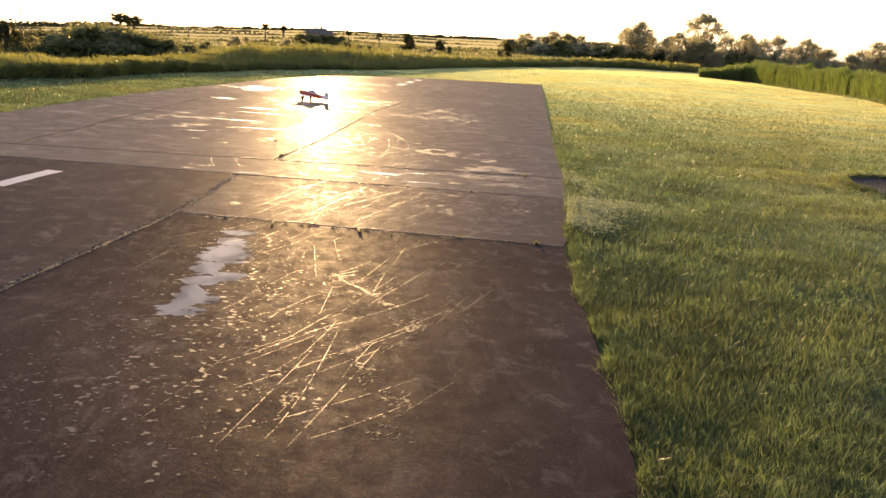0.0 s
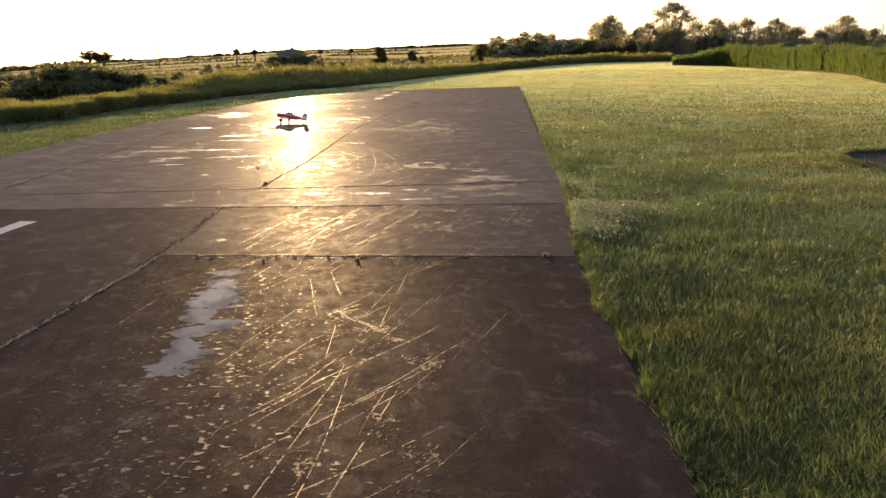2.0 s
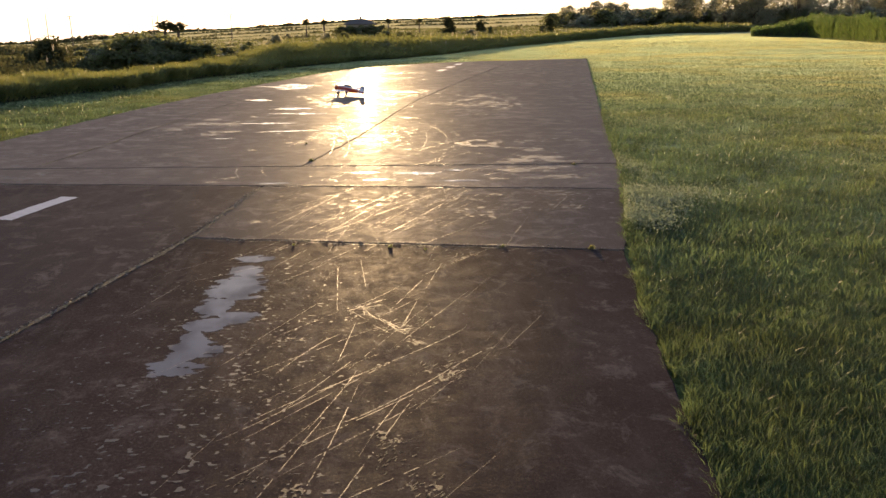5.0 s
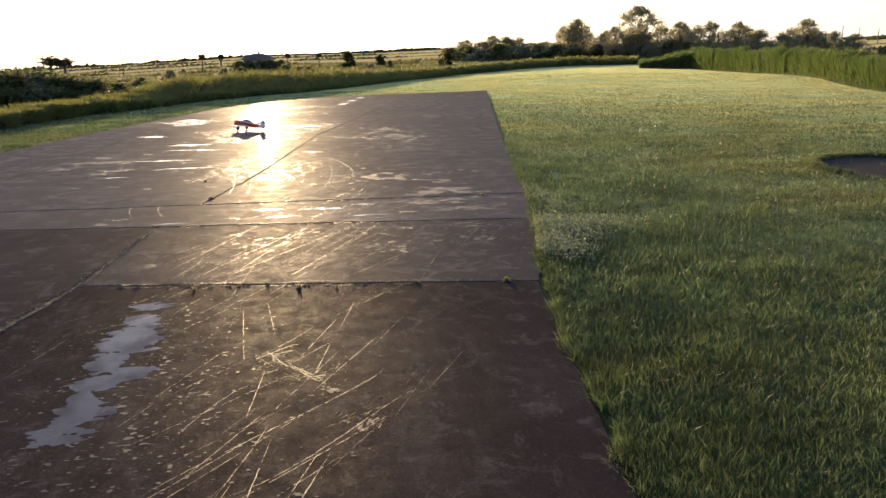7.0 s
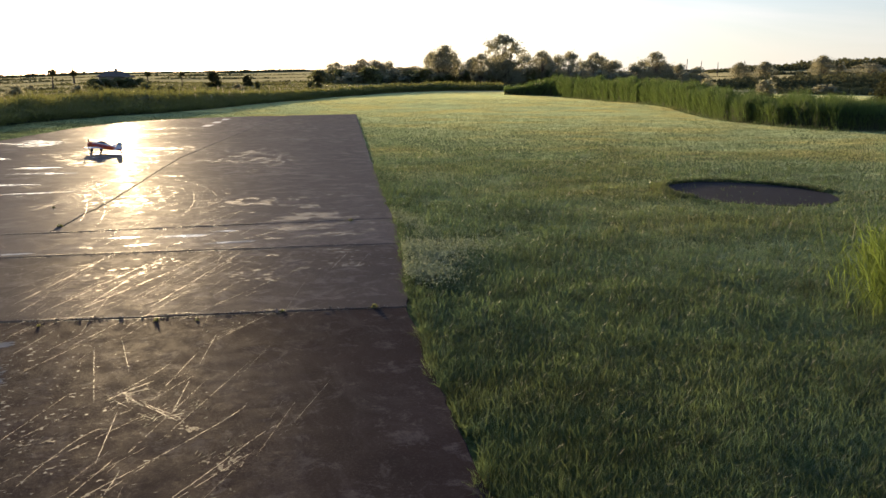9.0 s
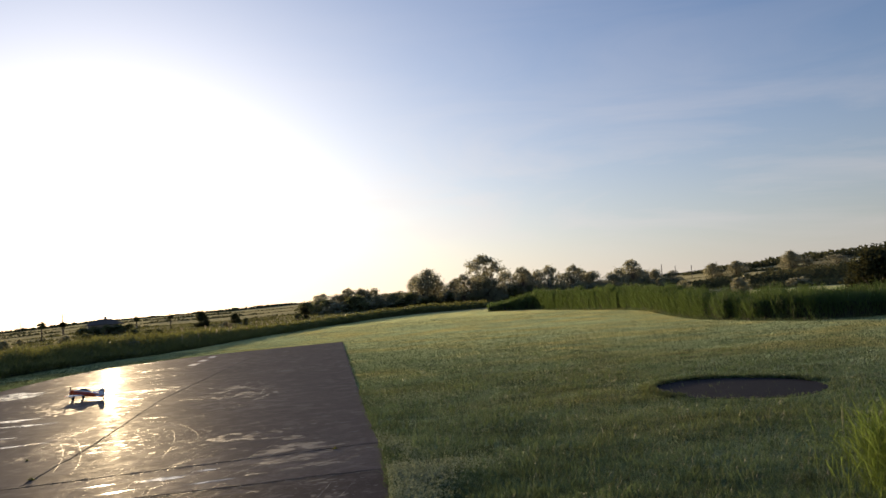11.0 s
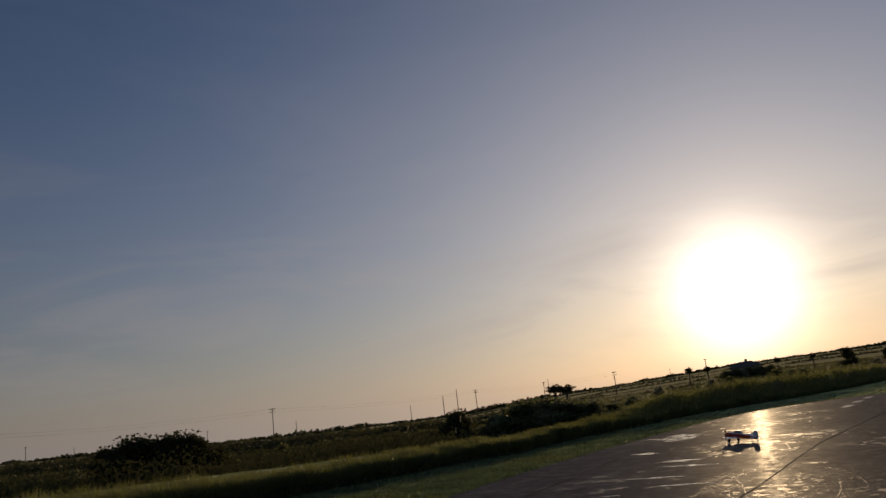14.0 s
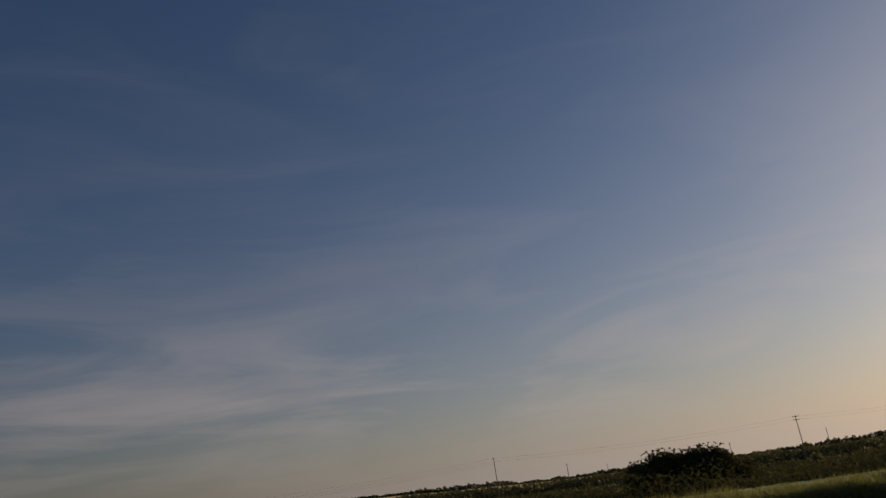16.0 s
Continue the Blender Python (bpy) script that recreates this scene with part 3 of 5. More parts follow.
JOINTS = [
    sample(lambda x: (x, joint_a(x)), -1.86, 1.7, 60),
    sample(lambda x: (x, joint_b(x)), -6.8, 2.3, 90),
    sample(lambda x: (x, joint_c(x)), -6.6, 2.65, 90),
    sample(lambda y: (mid_x(y), y), -8.0, 8.5, 90),
    sample(lambda y: (mid_x(y), y), 9.8, 39.0, 140),
]
for pts in JOINTS:
    crack_strip([(x + wobble(x, y, 0.015), y + wobble(y, x, 0.015)) for x, y in pts], 0.022, runway)


for pts in ([(-4.75, 9.9), (-4.62, 11.5), (-4.5, 13.5), (-4.35, 16.0), (-4.1, 18.6)], [(-4.9, 6.2), (-4.75, 7.6)]):
    fine = [(float(np.interp(k / 40, np.linspace(0, 1, len(pts)), [p[0] for p in pts])), float(np.interp(k / 40, np.linspace(0, 1, len(pts)), [p[1] for p in pts]))) for k in range(41)]
    crack = crack_strip([(x + wobble(x, y, 0.03), y) for x, y in fine], 0.010, runway)
    crack.name = "hairline_crack"
    crack.location.z = 0.0075 + slab_z(*fine[20])


def rubble():
    """Loose chips broken off the edges of the widest joint."""
    out = []
    for i in range(1100):
        y = rng.uniform(1.5, 8.4) if i < 520 else rng.uniform(9.8, 20)
        x = mid_x(y) + rng.normal(0, 0.022)
        if i >= 600:
            fx = (joint_a, joint_b, joint_c)[i % 3]
            x = rng.uniform(-1.7, 2.0)
            y = fx(x) + rng.normal(0, 0.02)
        s = rng.uniform(0.002, 0.009)
        a, t = rng.uniform(0, math.tau), rng.uniform(-0.5, 0.5)
        c = np.array([x, y, rng.uniform(0.0, 0.004) + 0.003])
        u = np.array([math.cos(a), math.sin(a), t]) * s
        v = np.array([-math.sin(a), math.cos(a), -t * 0.5]) * s * 0.7
        w = np.array([0, 0, s * 0.6])
        p = [c + u + v, c - u + v, c - u - v, c + u - v]
        q = [k * 1.0 + w for k in p]
        out += [q, [p[0], p[1], q[1], q[0]], [p[1], p[2], q[2], q[1]], [p[2], p[3], q[3], q[2]], [p[3], p[0], q[0], q[3]]]
    tagged(grid_mesh("joint_rubble", np.array(out), M_RUBBLE), "loose pale chips of broken tarmac along the joint", "rubble", kind="stuff")


rubble()


def crack_weeds():
    out = []
    for pts, per in ((JOINTS[0], 10), (JOINTS[1], 4), (JOINTS[2], 4), (JOINTS[3], 5), (JOINTS[4][:30], 4)):
        p = np.array(pts)
        i = rng.integers(0, len(p), len(p) * per)
        c = np.abs(np.array([noise.noise(Vector((p[k][0] * 2.5, p[k][1] * 2.5, 1.0))) for k in i]))
        keep = rng.random(len(i)) < np.clip(c * 2.2 - 0.15, 0.02, 1)
        q = p[i][keep] + rng.normal(0, 0.010, (keep.sum(), 2))
        n = len(q)
        out.append(blades(q[:, 0], q[:, 1], np.full(n, -0.02), rng.uniform(0.015, 0.036, n), rng.uniform(0.003, 0.007, n), 0.8, rng))
    ob = grid_mesh("joint_weeds", np.concatenate(out), M_BLADE)
    tagged(ob, "tiny weeds growing along the tarmac joints", "weeds", kind="stuff")


crack_weeds()


def weed_plant(x, y, h, n):
    """Leaves that all spring from one root."""
    bm = bmesh.new()
    root = bm.verts.new((x, y, -0.012))
    for i in range(n):
        a, e = rng.uniform(0, math.tau), rng.uniform(0.15, 1.45)
        d = Vector((math.cos(a) * math.cos(e), math.sin(a) * math.cos(e), math.sin(e)))
        s = d.cross(Vector(rng.normal(0, 1, 3))).normalized() * h * rng.uniform(0.06, 0.14)
        ln = h * rng.uniform(0.5, 1.1)
        m, t = root.co + d * ln * 0.6, root.co + d * ln
        bm.faces.new((root, bm.verts.new(m - s), bm.verts.new(t), bm.verts.new(m + s)))
    tagged(part("weed_plant", bm, M_SHRUB), "small leafy weed rooted in a tarmac crack", "weed", "weeds in the cracks")


for x, y, h, n in ((-1.30, 10.15, 0.06, 60), (-0.15, 5.98, 0.045, 50), (0.13, 5.90, 0.035, 30), (-0.94, 6.08, 0.035, 30), (1.45, 5.84, 0.05, 60), (-1.56, 11.66, 0.04, 40), (0.75, 5.95, 0.04, 40), (2.1, 9.62, 0.05, 50)):
    weed_plant(x, y, h, n)

# ---- paint, scrapes and standing water on the tarmac ----


def flat_patch(name, outline, mat, z):
    z += slab_z(*outline[0])
    bm = bmesh.new()
    vs = [bm.verts.new((x, y, z)) for x, y in outline]
    f = bm.faces.new(vs)
    if f.calc_area() and (f.normal_update() or f.normal.z < 0):
        f.normal_flip()
    bmesh.ops.triangulate(bm, faces=[f])
    return part(name, bm, mat)


def worn_rect(cx, cy, length, width, direction, ragged=0.012):
    d = Vector((math.sin(radians(direction)), math.cos(radians(direction))))
    s = Vector((d.y, -d.x))
    out = []
    corners = [(-0.5, -0.5), (0.5, -0.5), (0.5, 0.5), (-0.5, 0.5)]
    for (a0, b0), (a1, b1) in zip(corners, corners[1:] + corners[:1]):
        for i in range(10):
            u = i / 10
            p = d * length * (a0 + (a1 - a0) * u) + s * width * (b0 + (b1 - b0) * u)
            out.append((cx + p.x + random.uniform(-1, 1) * ragged, cy + p.y + random.uniform(-1, 1) * ragged))
    return out


for cx, cy, ln, wd in ((-3.68, 7.6, 1.0, 0.19), (-3.95, 4.9, 1.1, 0.19), (1.28, 31.4, 1.2, 0.30), (1.76, 33.9, 1.1, 0.30), (2.28, 36.4, 1.1, 0.30)):
    tagged(flat_patch("centre_dash", worn_rect(cx, cy, ln, wd, 12), M_PAINT, 0.0012), "worn white painted dash on the tarmac", "road marking", "painted dashes")

LINES_NEAR = [[(-0.38, 4.6), (-0.17, 4.86), (-0.05, 5.07)], [(-0.18, 4.46), (0.07, 4.78)], [(-0.32, 4.39), (-0.38, 3.8)], [(-0.8, 4.14), (-0.48, 4.51)],
              [(-0.71, 3.63), (-0.51, 4.05), (-0.38, 4.19)], [(-0.6, 3.27), (-0.29, 3.85)], [(-0.74, 3.16), (-0.44, 3.48), (0.08, 3.97), (0.34, 4.3)],
              [(-0.45, 3.1), (-0.32, 3.51), (-0.27, 3.72)], [(-0.41, 3.1), (-0.04, 3.4), (0.3, 3.8), (0.49, 3.96)], [(-0.16, 3.05), (-0.04, 3.38)]]
LINES_CLOSE = [[(-0.55, 2.17), (-0.4, 2.66), (-0.25, 3.55)], [(-0.71, 2.17), (-0.54, 2.72), (-0.39, 3.21)], [(-0.85, 2.23), (-0.38, 2.49), (0.21, 2.92)],
               [(-0.8, 2.66), (-0.28, 3.14), (0.57, 3.95)], [(-0.42, 2.17), (-0.24, 2.66), (0.02, 3.39)], [(-0.34, 2.25), (-0.13, 2.4), (0.16, 2.64)], [(-0.84, 3.02), (-0.63, 3.24), (-0.33, 3.59)]]
LINES_MID = [[(-0.45, 4.54), (-0.53, 5.5)], [(-0.05, 4.26), (0.05, 4.72)], [(-0.99, 3.8), (-0.86, 4.05)], [(-1.75, 4.51), (-1.58, 5.14)], [(-1.82, 5.32), (-1.45, 5.75)],
             [(-1.54, 5.19), (-1.07, 5.55)], [(-1.02, 5.47), (-0.82, 5.96)], [(-0.92, 5.12), (-0.62, 5.58)], [(0.09, 5.25), (0.68, 5.95)], [(-0.66, 5.59), (-0.3, 6.2)],
             [(-0.37, 4.4), (-0.29, 4.51)], [(-0.22, 4.33), (-0.11, 4.19)], [(-0.38, 4.6), (-0.27, 4.42)]]
LINES_FAR = [[(-0.99, 6.4), (-0.2, 8.0)], [(-1.22, 6.7), (-0.6, 8.4)], [(-0.8, 6.3), (0.35, 8.15)], [(-0.28, 6.2), (0.7, 8.3)], [(-0.66, 6.57), (-0.05, 8.3)],
             [(1.36, 7.15), (1.68, 7.86)], [(1.57, 7.11), (1.91, 7.81)], [(-0.12, 8.6), (0.26, 8.96), (0.53, 9.07)], [(0.24, 8.45), (0.79, 8.5)]]
ARCS = [[(-1.37, 13.22), (-1.23, 12.45), (-1.14, 11.64), (-1.11, 10.83), (-1.14, 10.13)], [(-1.32, 13.81), (-1.14, 13.19), (-0.93, 12.0), (-0.9, 11.03), (-0.9, 10.01)],
        [(-0.16, 14.54), (0.19, 14.11), (0.52, 13.14), (0.57, 12.37), (0.54, 11.69)], [(0.26, 13.01), (0.26, 11.86), (0.17, 11.01), (0.07, 10.48)],
        [(-1.05, 20.9), (-0.72, 19.5), (-0.45, 18.2), (-0.45, 17.0), (-0.62, 15.8), (-0.95, 14.6), (-1.3, 13.7)], [(-1.25, 20.4), (-0.98, 19.3), (-0.76, 18.2), (-0.7, 17.0), (-0.82, 16.1)],
        [(-2.08, 9.87), (-2.17, 9.67), (-2.1, 9.29), (-2.01, 9.01)], [(-1.79, 10.02), (-1.86, 9.76), (-1.79, 9.34), (-1.67, 9.06)]]


def smooth_line(pts, n):
    p = np.array(pts)
    t = np.linspace(0, len(p) - 1, n)
    k = np.arange(len(p))
    deg = min(len(p) - 1, 3)
    return np.stack([np.polyval(np.polyfit(k, p[:, i], deg), t) for i in range(2)], 1)


def scrape(pts, width):
    """A worn, broken line that thins out at both ends."""
    line = smooth_line(pts, 120 if len(pts) > 2 else 90)
    out, seed, n = [], random.uniform(0, 50), len(line)
    line = line + np.array([[0.5 * width * noise.noise(Vector((i * 0.5, seed, c))) for c in (0.0, 9.0)] for i in range(n)])
    ws = [0.75 * width * (0.42 + 0.5 * noise.noise(Vector((i * 0.7, seed, 5.0)))) * min(1.0, 0.2 + 5 * min(i, n - 1 - i) / n) for i in range(n)]
    z = 0.0006 + 0.000002 * random.randrange(100) + slab_z(*line[len(line) // 2])
    for i in range(n - 1):
        a, b = line[i], line[i + 1]
        if noise.noise(Vector((i * 0.15, seed, 2.0))) + 0.8 * noise.noise(Vector((i * 1.3, seed, 6.0))) < -0.26:
            continue
        d = (b - a) / max(np.hypot(*(b - a)), 1e-6)
        s = np.array([d[1], -d[0]])
        out.append([(*(a + s * ws[i]), z), (*(a - s * ws[i]), z), (*(b - s * ws[i + 1]), z), (*(b + s * ws[i + 1]), z)])
    return out


quads = []
for pts in LINES_NEAR + LINES_MID + LINES_CLOSE:
    quads += scrape(pts, 0.0066)
SCAR = [[(-0.40, 4.54), (-0.17, 4.76)], [(-0.31, 4.66), (-0.24, 4.50)], [(-0.30, 4.62), (-0.19, 4.66)], [(-0.25, 4.52), (-0.20, 4.42)], [(-0.19, 4.44), (-0.02, 4.20)], [(-0.12, 4.36), (-0.06, 4.22)], [(0.03, 4.26), (-0.08, 4.24)]]
for pts in SCAR:
    for k in range(2):
        quads += scrape([(x + random.gauss(0, 0.012), y + random.gauss(0, 0.012)) for x, y in pts], random.uniform(0.008, 0.016))
for pts in LINES_FAR:
    quads += scrape(pts, 0.014)
for pts in ARCS:
    quads += scrape(pts, 0.015)
# a fan of fine skid streaks running into the long curves
for i in range(34):
    x0, y0 = random.gauss(-1.65, 0.22), random.uniform(11.2, 13.6)
    a = radians(random.gauss(17, 5))
    ln = random.uniform(0.8, 2.6)
    quads += scrape([(x0, y0), (x0 + math.sin(a) * ln, y0 + math.cos(a) * ln)], random.uniform(0.006, 0.013))
for i in range(40):
    x0, y0 = random.uniform(-0.9, 0.4), random.uniform(10.1, 13.0)
    a = radians(random.gauss(30, 10))
    ln = random.uniform(0.4, 1.6)
    quads += scrape([(x0, y0), (x0 + math.sin(a) * ln, y0 + math.cos(a) * ln)], random.uniform(0.005, 0.011))
for i in range(70):
    x0, y0 = random.gauss(-0.3, 0.5), random.uniform(2.3, 9.0)
    a = radians(random.gauss(28, 14))
    ln = random.uniform(0.2, 1.3)
    quads += scrape([(x0, y0), (x0 + math.sin(a) * ln, y0 + math.cos(a) * ln)], random.choice((0.002, 0.003, 0.005)))
for i in range(36):
    x0, y0 = random.uniform(-1.5, 0.6), random.uniform(5.6, 8.4)
    a = radians(random.gauss(30, 9))
    ln = random.uniform(0.7, 1.8)
    quads += scrape([(x0, y0), (x0 + math.sin(a) * ln, y0 + math.cos(a) * ln)], random.uniform(0.004, 0.009))
for i in range(60):
    y0 = random.uniform(10, 30)
    x0 = random.uniform(left_x(y0) + 0.5, right_x(y0) - 0.5)
    a = radians(random.choice((random.gauss(80, 10), random.gauss(20, 12))))
    ln = random.uniform(0.3, 1.4)
    quads += scrape([(x0, y0), (x0 + math.sin(a) * ln, y0 + math.cos(a) * ln)], random.uniform(0.008, 0.02))
for cx, cy, r in ((-0.33, 4.52, 0.07), (-0.16, 4.28, 0.08), (-0.69, 4.12, 0.05), (0.15, 3.7, 0.08), (0.06, 4.32, 0.05), (0.31, 5.73, 0.08), (0.46, 8.0, 0.12), (-0.1, 2.98, 0.04), (-0.11, 2.83, 0.05), (0.05, 2.64, 0.06), (0.0, 2.29, 0.05), (-0.66, 2.73, 0.03)):
    for i in range(16):
        x0, y0 = random.gauss(cx, r), random.gauss(cy, r)
        a = random.uniform(0.2, 1.3)
        quads += scrape([(x0, y0), (x0 + math.sin(a) * r * 0.5, y0 + math.cos(a) * r * 0.5)], 0.008)
for i in range(26):
    x0, y0 = random.uniform(-1.0, 1.5), random.uniform(8.6, 9.9)
    a = radians(random.gauss(38, 12))
    ln = random.uniform(0.5, 1.5)
    quads += scrape([(x0, y0), (x0 + math.sin(a) * ln, y0 + math.cos(a) * ln)], random.uniform(0.008, 0.018))
# worn pale lips along the cross joints
for fx, off, x0, x1 in ((joint_b, 0.05, -1.5, 2.2), (joint_b, -0.04, -6.5, 2.0), (joint_a, -0.05, -1.7, 1.6), (joint_a, 0.04, -1.7, 1.6), (joint_c, 0.05, -6.0, 2.4), (joint_c, -0.04, -1.3, 2.4)):
    for k in range(int((x1 - x0) / 0.30)):
        xa = random.uniform(x0, x1 - 0.4)
        xb, o = xa + random.uniform(0.12, 0.5), off * random.uniform(0.6, 1.5)
        quads += scrape([(xa, fx(xa) + o), (xb, fx(xb) + o * random.uniform(0.7, 1.2))], random.uniform(0.006, 0.020))
scrapes = grid_mesh("tarmac_scrapes", np.array(quads), M_SCRATCH)
tagged(scrapes, "pale skid and scrape marks on the tarmac", "scrape marks", kind="stuff")


M_SCUFF = plain("pale_worn_tarmac", (0.098, 0.078, 0.066), 0.55, vary=0.5, scale=9.0, bump_by=0.3)
M_SCUFF.node_tree.nodes["Principled BSDF"].inputs["Specular IOR Level"].default_value = 0.15


def scuff_field(x, y, grain, bare):
    """Where tyres and skids have worn the surface pale, in ragged patches."""
    f = 1.1 * (patch_noise(x * 0.55, y * 0.5, 51) - 0.5) + 0.9 * (patch_noise(x * 1.7 * grain, y * 2.1 * grain, 52) - 0.5) + 1.1 * (patch_noise(x * 5 * grain, y * 8 * grain, 53) - 0.5) + 1.1 * (patch_noise(x * 12 * grain, y * 17 * grain, 54) - 0.5)
    inside = (x > np.interp(y, LEFT_Y, LEFT_X) + 0.2) & (x < np.interp(y, RIGHT_Y, RIGHT_X) - 0.06) & (np.abs(x - np.interp(y, MID_Y, MID_X)) > 0.05) & (y < 37.2)
    return np.where(inside, f - bare, -1.0)


for lo, hi, x0, x1, step, grain, bare, z in ((9.85, 37.0, -6.2, 8.6, 0.04, 1.3, 0.74, 0.0051), (8.72, 9.55, -5.5, 2.5, 0.018, 1.9, 0.66, 0.0036), (6.75, 8.15, -1.6, 2.3, 0.016, 2.1, 0.84, 0.0021)):
    worn = region_mesh("worn_scuffs", lambda x, y: scuff_field(x, y, grain, bare), x0, x1, lo, hi, step, z, M_SCUFF)
    tagged(worn, "pale ragged scuffs worn into the tarmac", "scuffs", kind="stuff")


def film_patch(cx, cy, rx, ry, rows, seed, z):
    """A drying pool whose edges are drawn out into cross streaks."""
    n = rows * 8
    bm = bmesh.new()
    vs = []
    for i in range(n + 1):
        u = i / n * 2 - 1
        end = max(0.03, 1 - abs(u) ** 2.5)
        half = [rx * end * max(0.06, 0.5 + 0.9 * noise.noise(Vector((i / 8 * 1.7, seed, k))) + 0.4 * noise.noise(Vector((i * 0.7, seed, k + 3)))) for k in (1.0, 12.0)]
        c = cx + rx * 0.3 * noise.noise(Vector((i / 8, seed, 4.0)))
        vs.append((bm.verts.new((c - half[0], cy + ry * u, z)), bm.verts.new((c + half[1], cy + ry * u, z))))
    for (a0, b0), (a1, b1) in zip(vs, vs[1:]):
        bm.faces.new((a0, b0, b1, a1))
    return part("puddle", bm, M_DAMP)


POOLS = [(-3.5, 23.3, 0.95, 1.3, 6), (-2.2, 15.9, 0.80, 0.15, 2), (-2.5, 16.9, 0.70, 0.20, 2), (-1.5, 8.66, 0.35, 0.04, 2), (0.55, 8.68, 0.35, 0.05, 2), (-3.6, 19.0, 0.5, 0.25, 2), (-0.3, 8.80, 0.30, 0.04, 2), (-2.5, 14.3, 0.60, 0.10, 1), (-1.9, 13.2, 0.7, 0.08, 1), (-2.95, 12.35, 0.30, 0.06, 1), (0.10, 9.18, 0.45, 0.10, 3), (0.60, 9.35, 0.25, 0.05, 2), (-0.6, 9.25, 0.30, 0.05, 2)]
for i, (x, y, rx, ry, rows) in enumerate(POOLS):
    pool = film_patch(x, y, rx, ry, rows, i * 3.1, slab_z(x, y) + 0.0005 + 0.00001 * i)
    tagged(pool, "thin drying puddle film on the dark tarmac", "puddle", "puddles")


PUDDLE_LOBES = ((-1.17, 5.05, 0.17, 0.24), (-1.24, 4.68, 0.10, 0.18), (-1.06, 4.50, 0.12, 0.09), (-1.21, 4.36, 0.11, 0.13), (-1.24, 4.19, 0.07, 0.08), (-1.19, 4.02, 0.13, 0.10), (-1.24, 3.92, 0.08, 0.08), (-1.22, 3.80, 0.14, 0.10), (-1.19, 5.73, 0.13, 0.08), (-1.20, 5.42, 0.10, 0.12))


def puddle_body(x, y):
    return np.max([1 - ((x - a) / rx) ** 2 - ((y - b) / ry) ** 2 for a, b, rx, ry in PUDDLE_LOBES], 0)


def puddle_field(x, y):
    """Pools that run into one another, frayed by the grain of the tarmac."""
    body = np.clip(puddle_body(x, y), -1.8, 0.6)
    return body + 1.1 * (patch_noise(x * 7, y * 13, 2) - 0.5) + 1.3 * (patch_noise(x * 19, y * 42, 3) - 0.5) + 0.75 * (patch_noise(x * 48, y * 90, 4) - 0.5) + 0.30


def spot_field(x, y):
    """Small drying spots, thickest round the long puddle and towards the near left."""
    near = np.exp(-((x + 1.15) / 0.62) ** 2 - ((y - 4.3) / 1.5) ** 2) + 0.8 * np.exp(-((x + 1.25 - 0.25 * (y - 2.6)) / 0.75) ** 2 - ((y - 2.6) / 0.8) ** 2)
    big = patch_noise(x * 15, y * 34, 11) + 0.35 * (patch_noise(x * 33, y * 60, 12) - 0.5)
    small = patch_noise(x * 36, y * 72, 13) + 0.3 * (patch_noise(x * 60, y * 90, 14) - 0.5)
    lie = np.clip(near, 0, 1) ** 0.5
    f = np.maximum(big - 1.11 + 0.15 * lie - 0.06 * (y > 4.2), small - 1.03 + 0.21 * lie)
    return np.where((puddle_body(x, y) > -0.2) | (np.abs(x - np.interp(y, MID_Y, MID_X)) < 0.06), -1.0, f)


pool = region_mesh("puddle", puddle_field, -1.75, -0.62, 3.4, 6.05, 0.009, 0.0005, M_FILM)
tagged(pool, "long ragged drying puddle reflecting the evening sky", "puddle", "puddles")
spots = region_mesh("sheen_spots", spot_field, -2.6, 0.35, 1.9, 6.0, 0.009, 0.0008, M_SPOT_SHEEN)
tagged(spots, "many small drying wet spots with a pale painted sky sheen", "silt spots", kind="stuff")

CHALK = ((-0.22, 4.71, 0.08, 0.04), (-0.28, 4.58, 0.04, 0.08), (-0.20, 4.45, 0.05, 0.06), (-0.12, 4.33, 0.06, 0.06), (-0.04, 4.22, 0.06, 0.04), (-0.61, 4.12, 0.06, 0.06), (0.19, 3.62, 0.11, 0.15), (-0.09, 3.0, 0.07, 0.11),
         (0.07, 2.62, 0.09, 0.12), (-0.01, 2.29, 0.06, 0.06), (0.12, 3.35, 0.10, 0.10), (0.05, 4.05, 0.09, 0.14), (-0.45, 2.62, 0.08, 0.12))


def chalk_field(x, y):
    """Scoured, crumbling patches that show the pale stone in the tarmac."""
    body = np.max([1 - ((x - a) / rx) ** 2 - ((y - b) / ry) ** 2 for a, b, rx, ry in CHALK], 0)
    return np.clip(body, -2, 0.9) * 0.6 + 1.5 * (patch_noise(x * 95, y * 80, 21) - 0.5) + 1.1 * (patch_noise(x * 26, y * 26, 22) - 0.5) - 0.84


scour = region_mesh("scoured_patches", chalk_field, -0.8, 1.0, 2.1, 5.6, 0.006, 0.0010, M_SCOUR)
tagged(scour, "pale scoured and crumbling patches in the tarmac", "scoured patches", kind="stuff")

# ---- mown grass ----


def on_runway(x, y, margin):
    inside = (x > np.interp(y, LEFT_Y, LEFT_X) - margin) & (x < np.interp(y, RIGHT_Y, RIGHT_X) + margin)
    top = np.where(x > 0.9, np.interp(x, [0.9, 3.9, 9.5], [37.6, 39.6, 41.8]), 37.6)
    return inside & (y < top + margin)


PAD_X, PAD_Y, PAD_RX, PAD_RY = 9.15, 10.62, 1.35, 1.43


def in_pad(x, y):
    return ((x - PAD_X) / PAD_RX) ** 2 + ((y - PAD_Y) / PAD_RY) ** 2 < 1.0


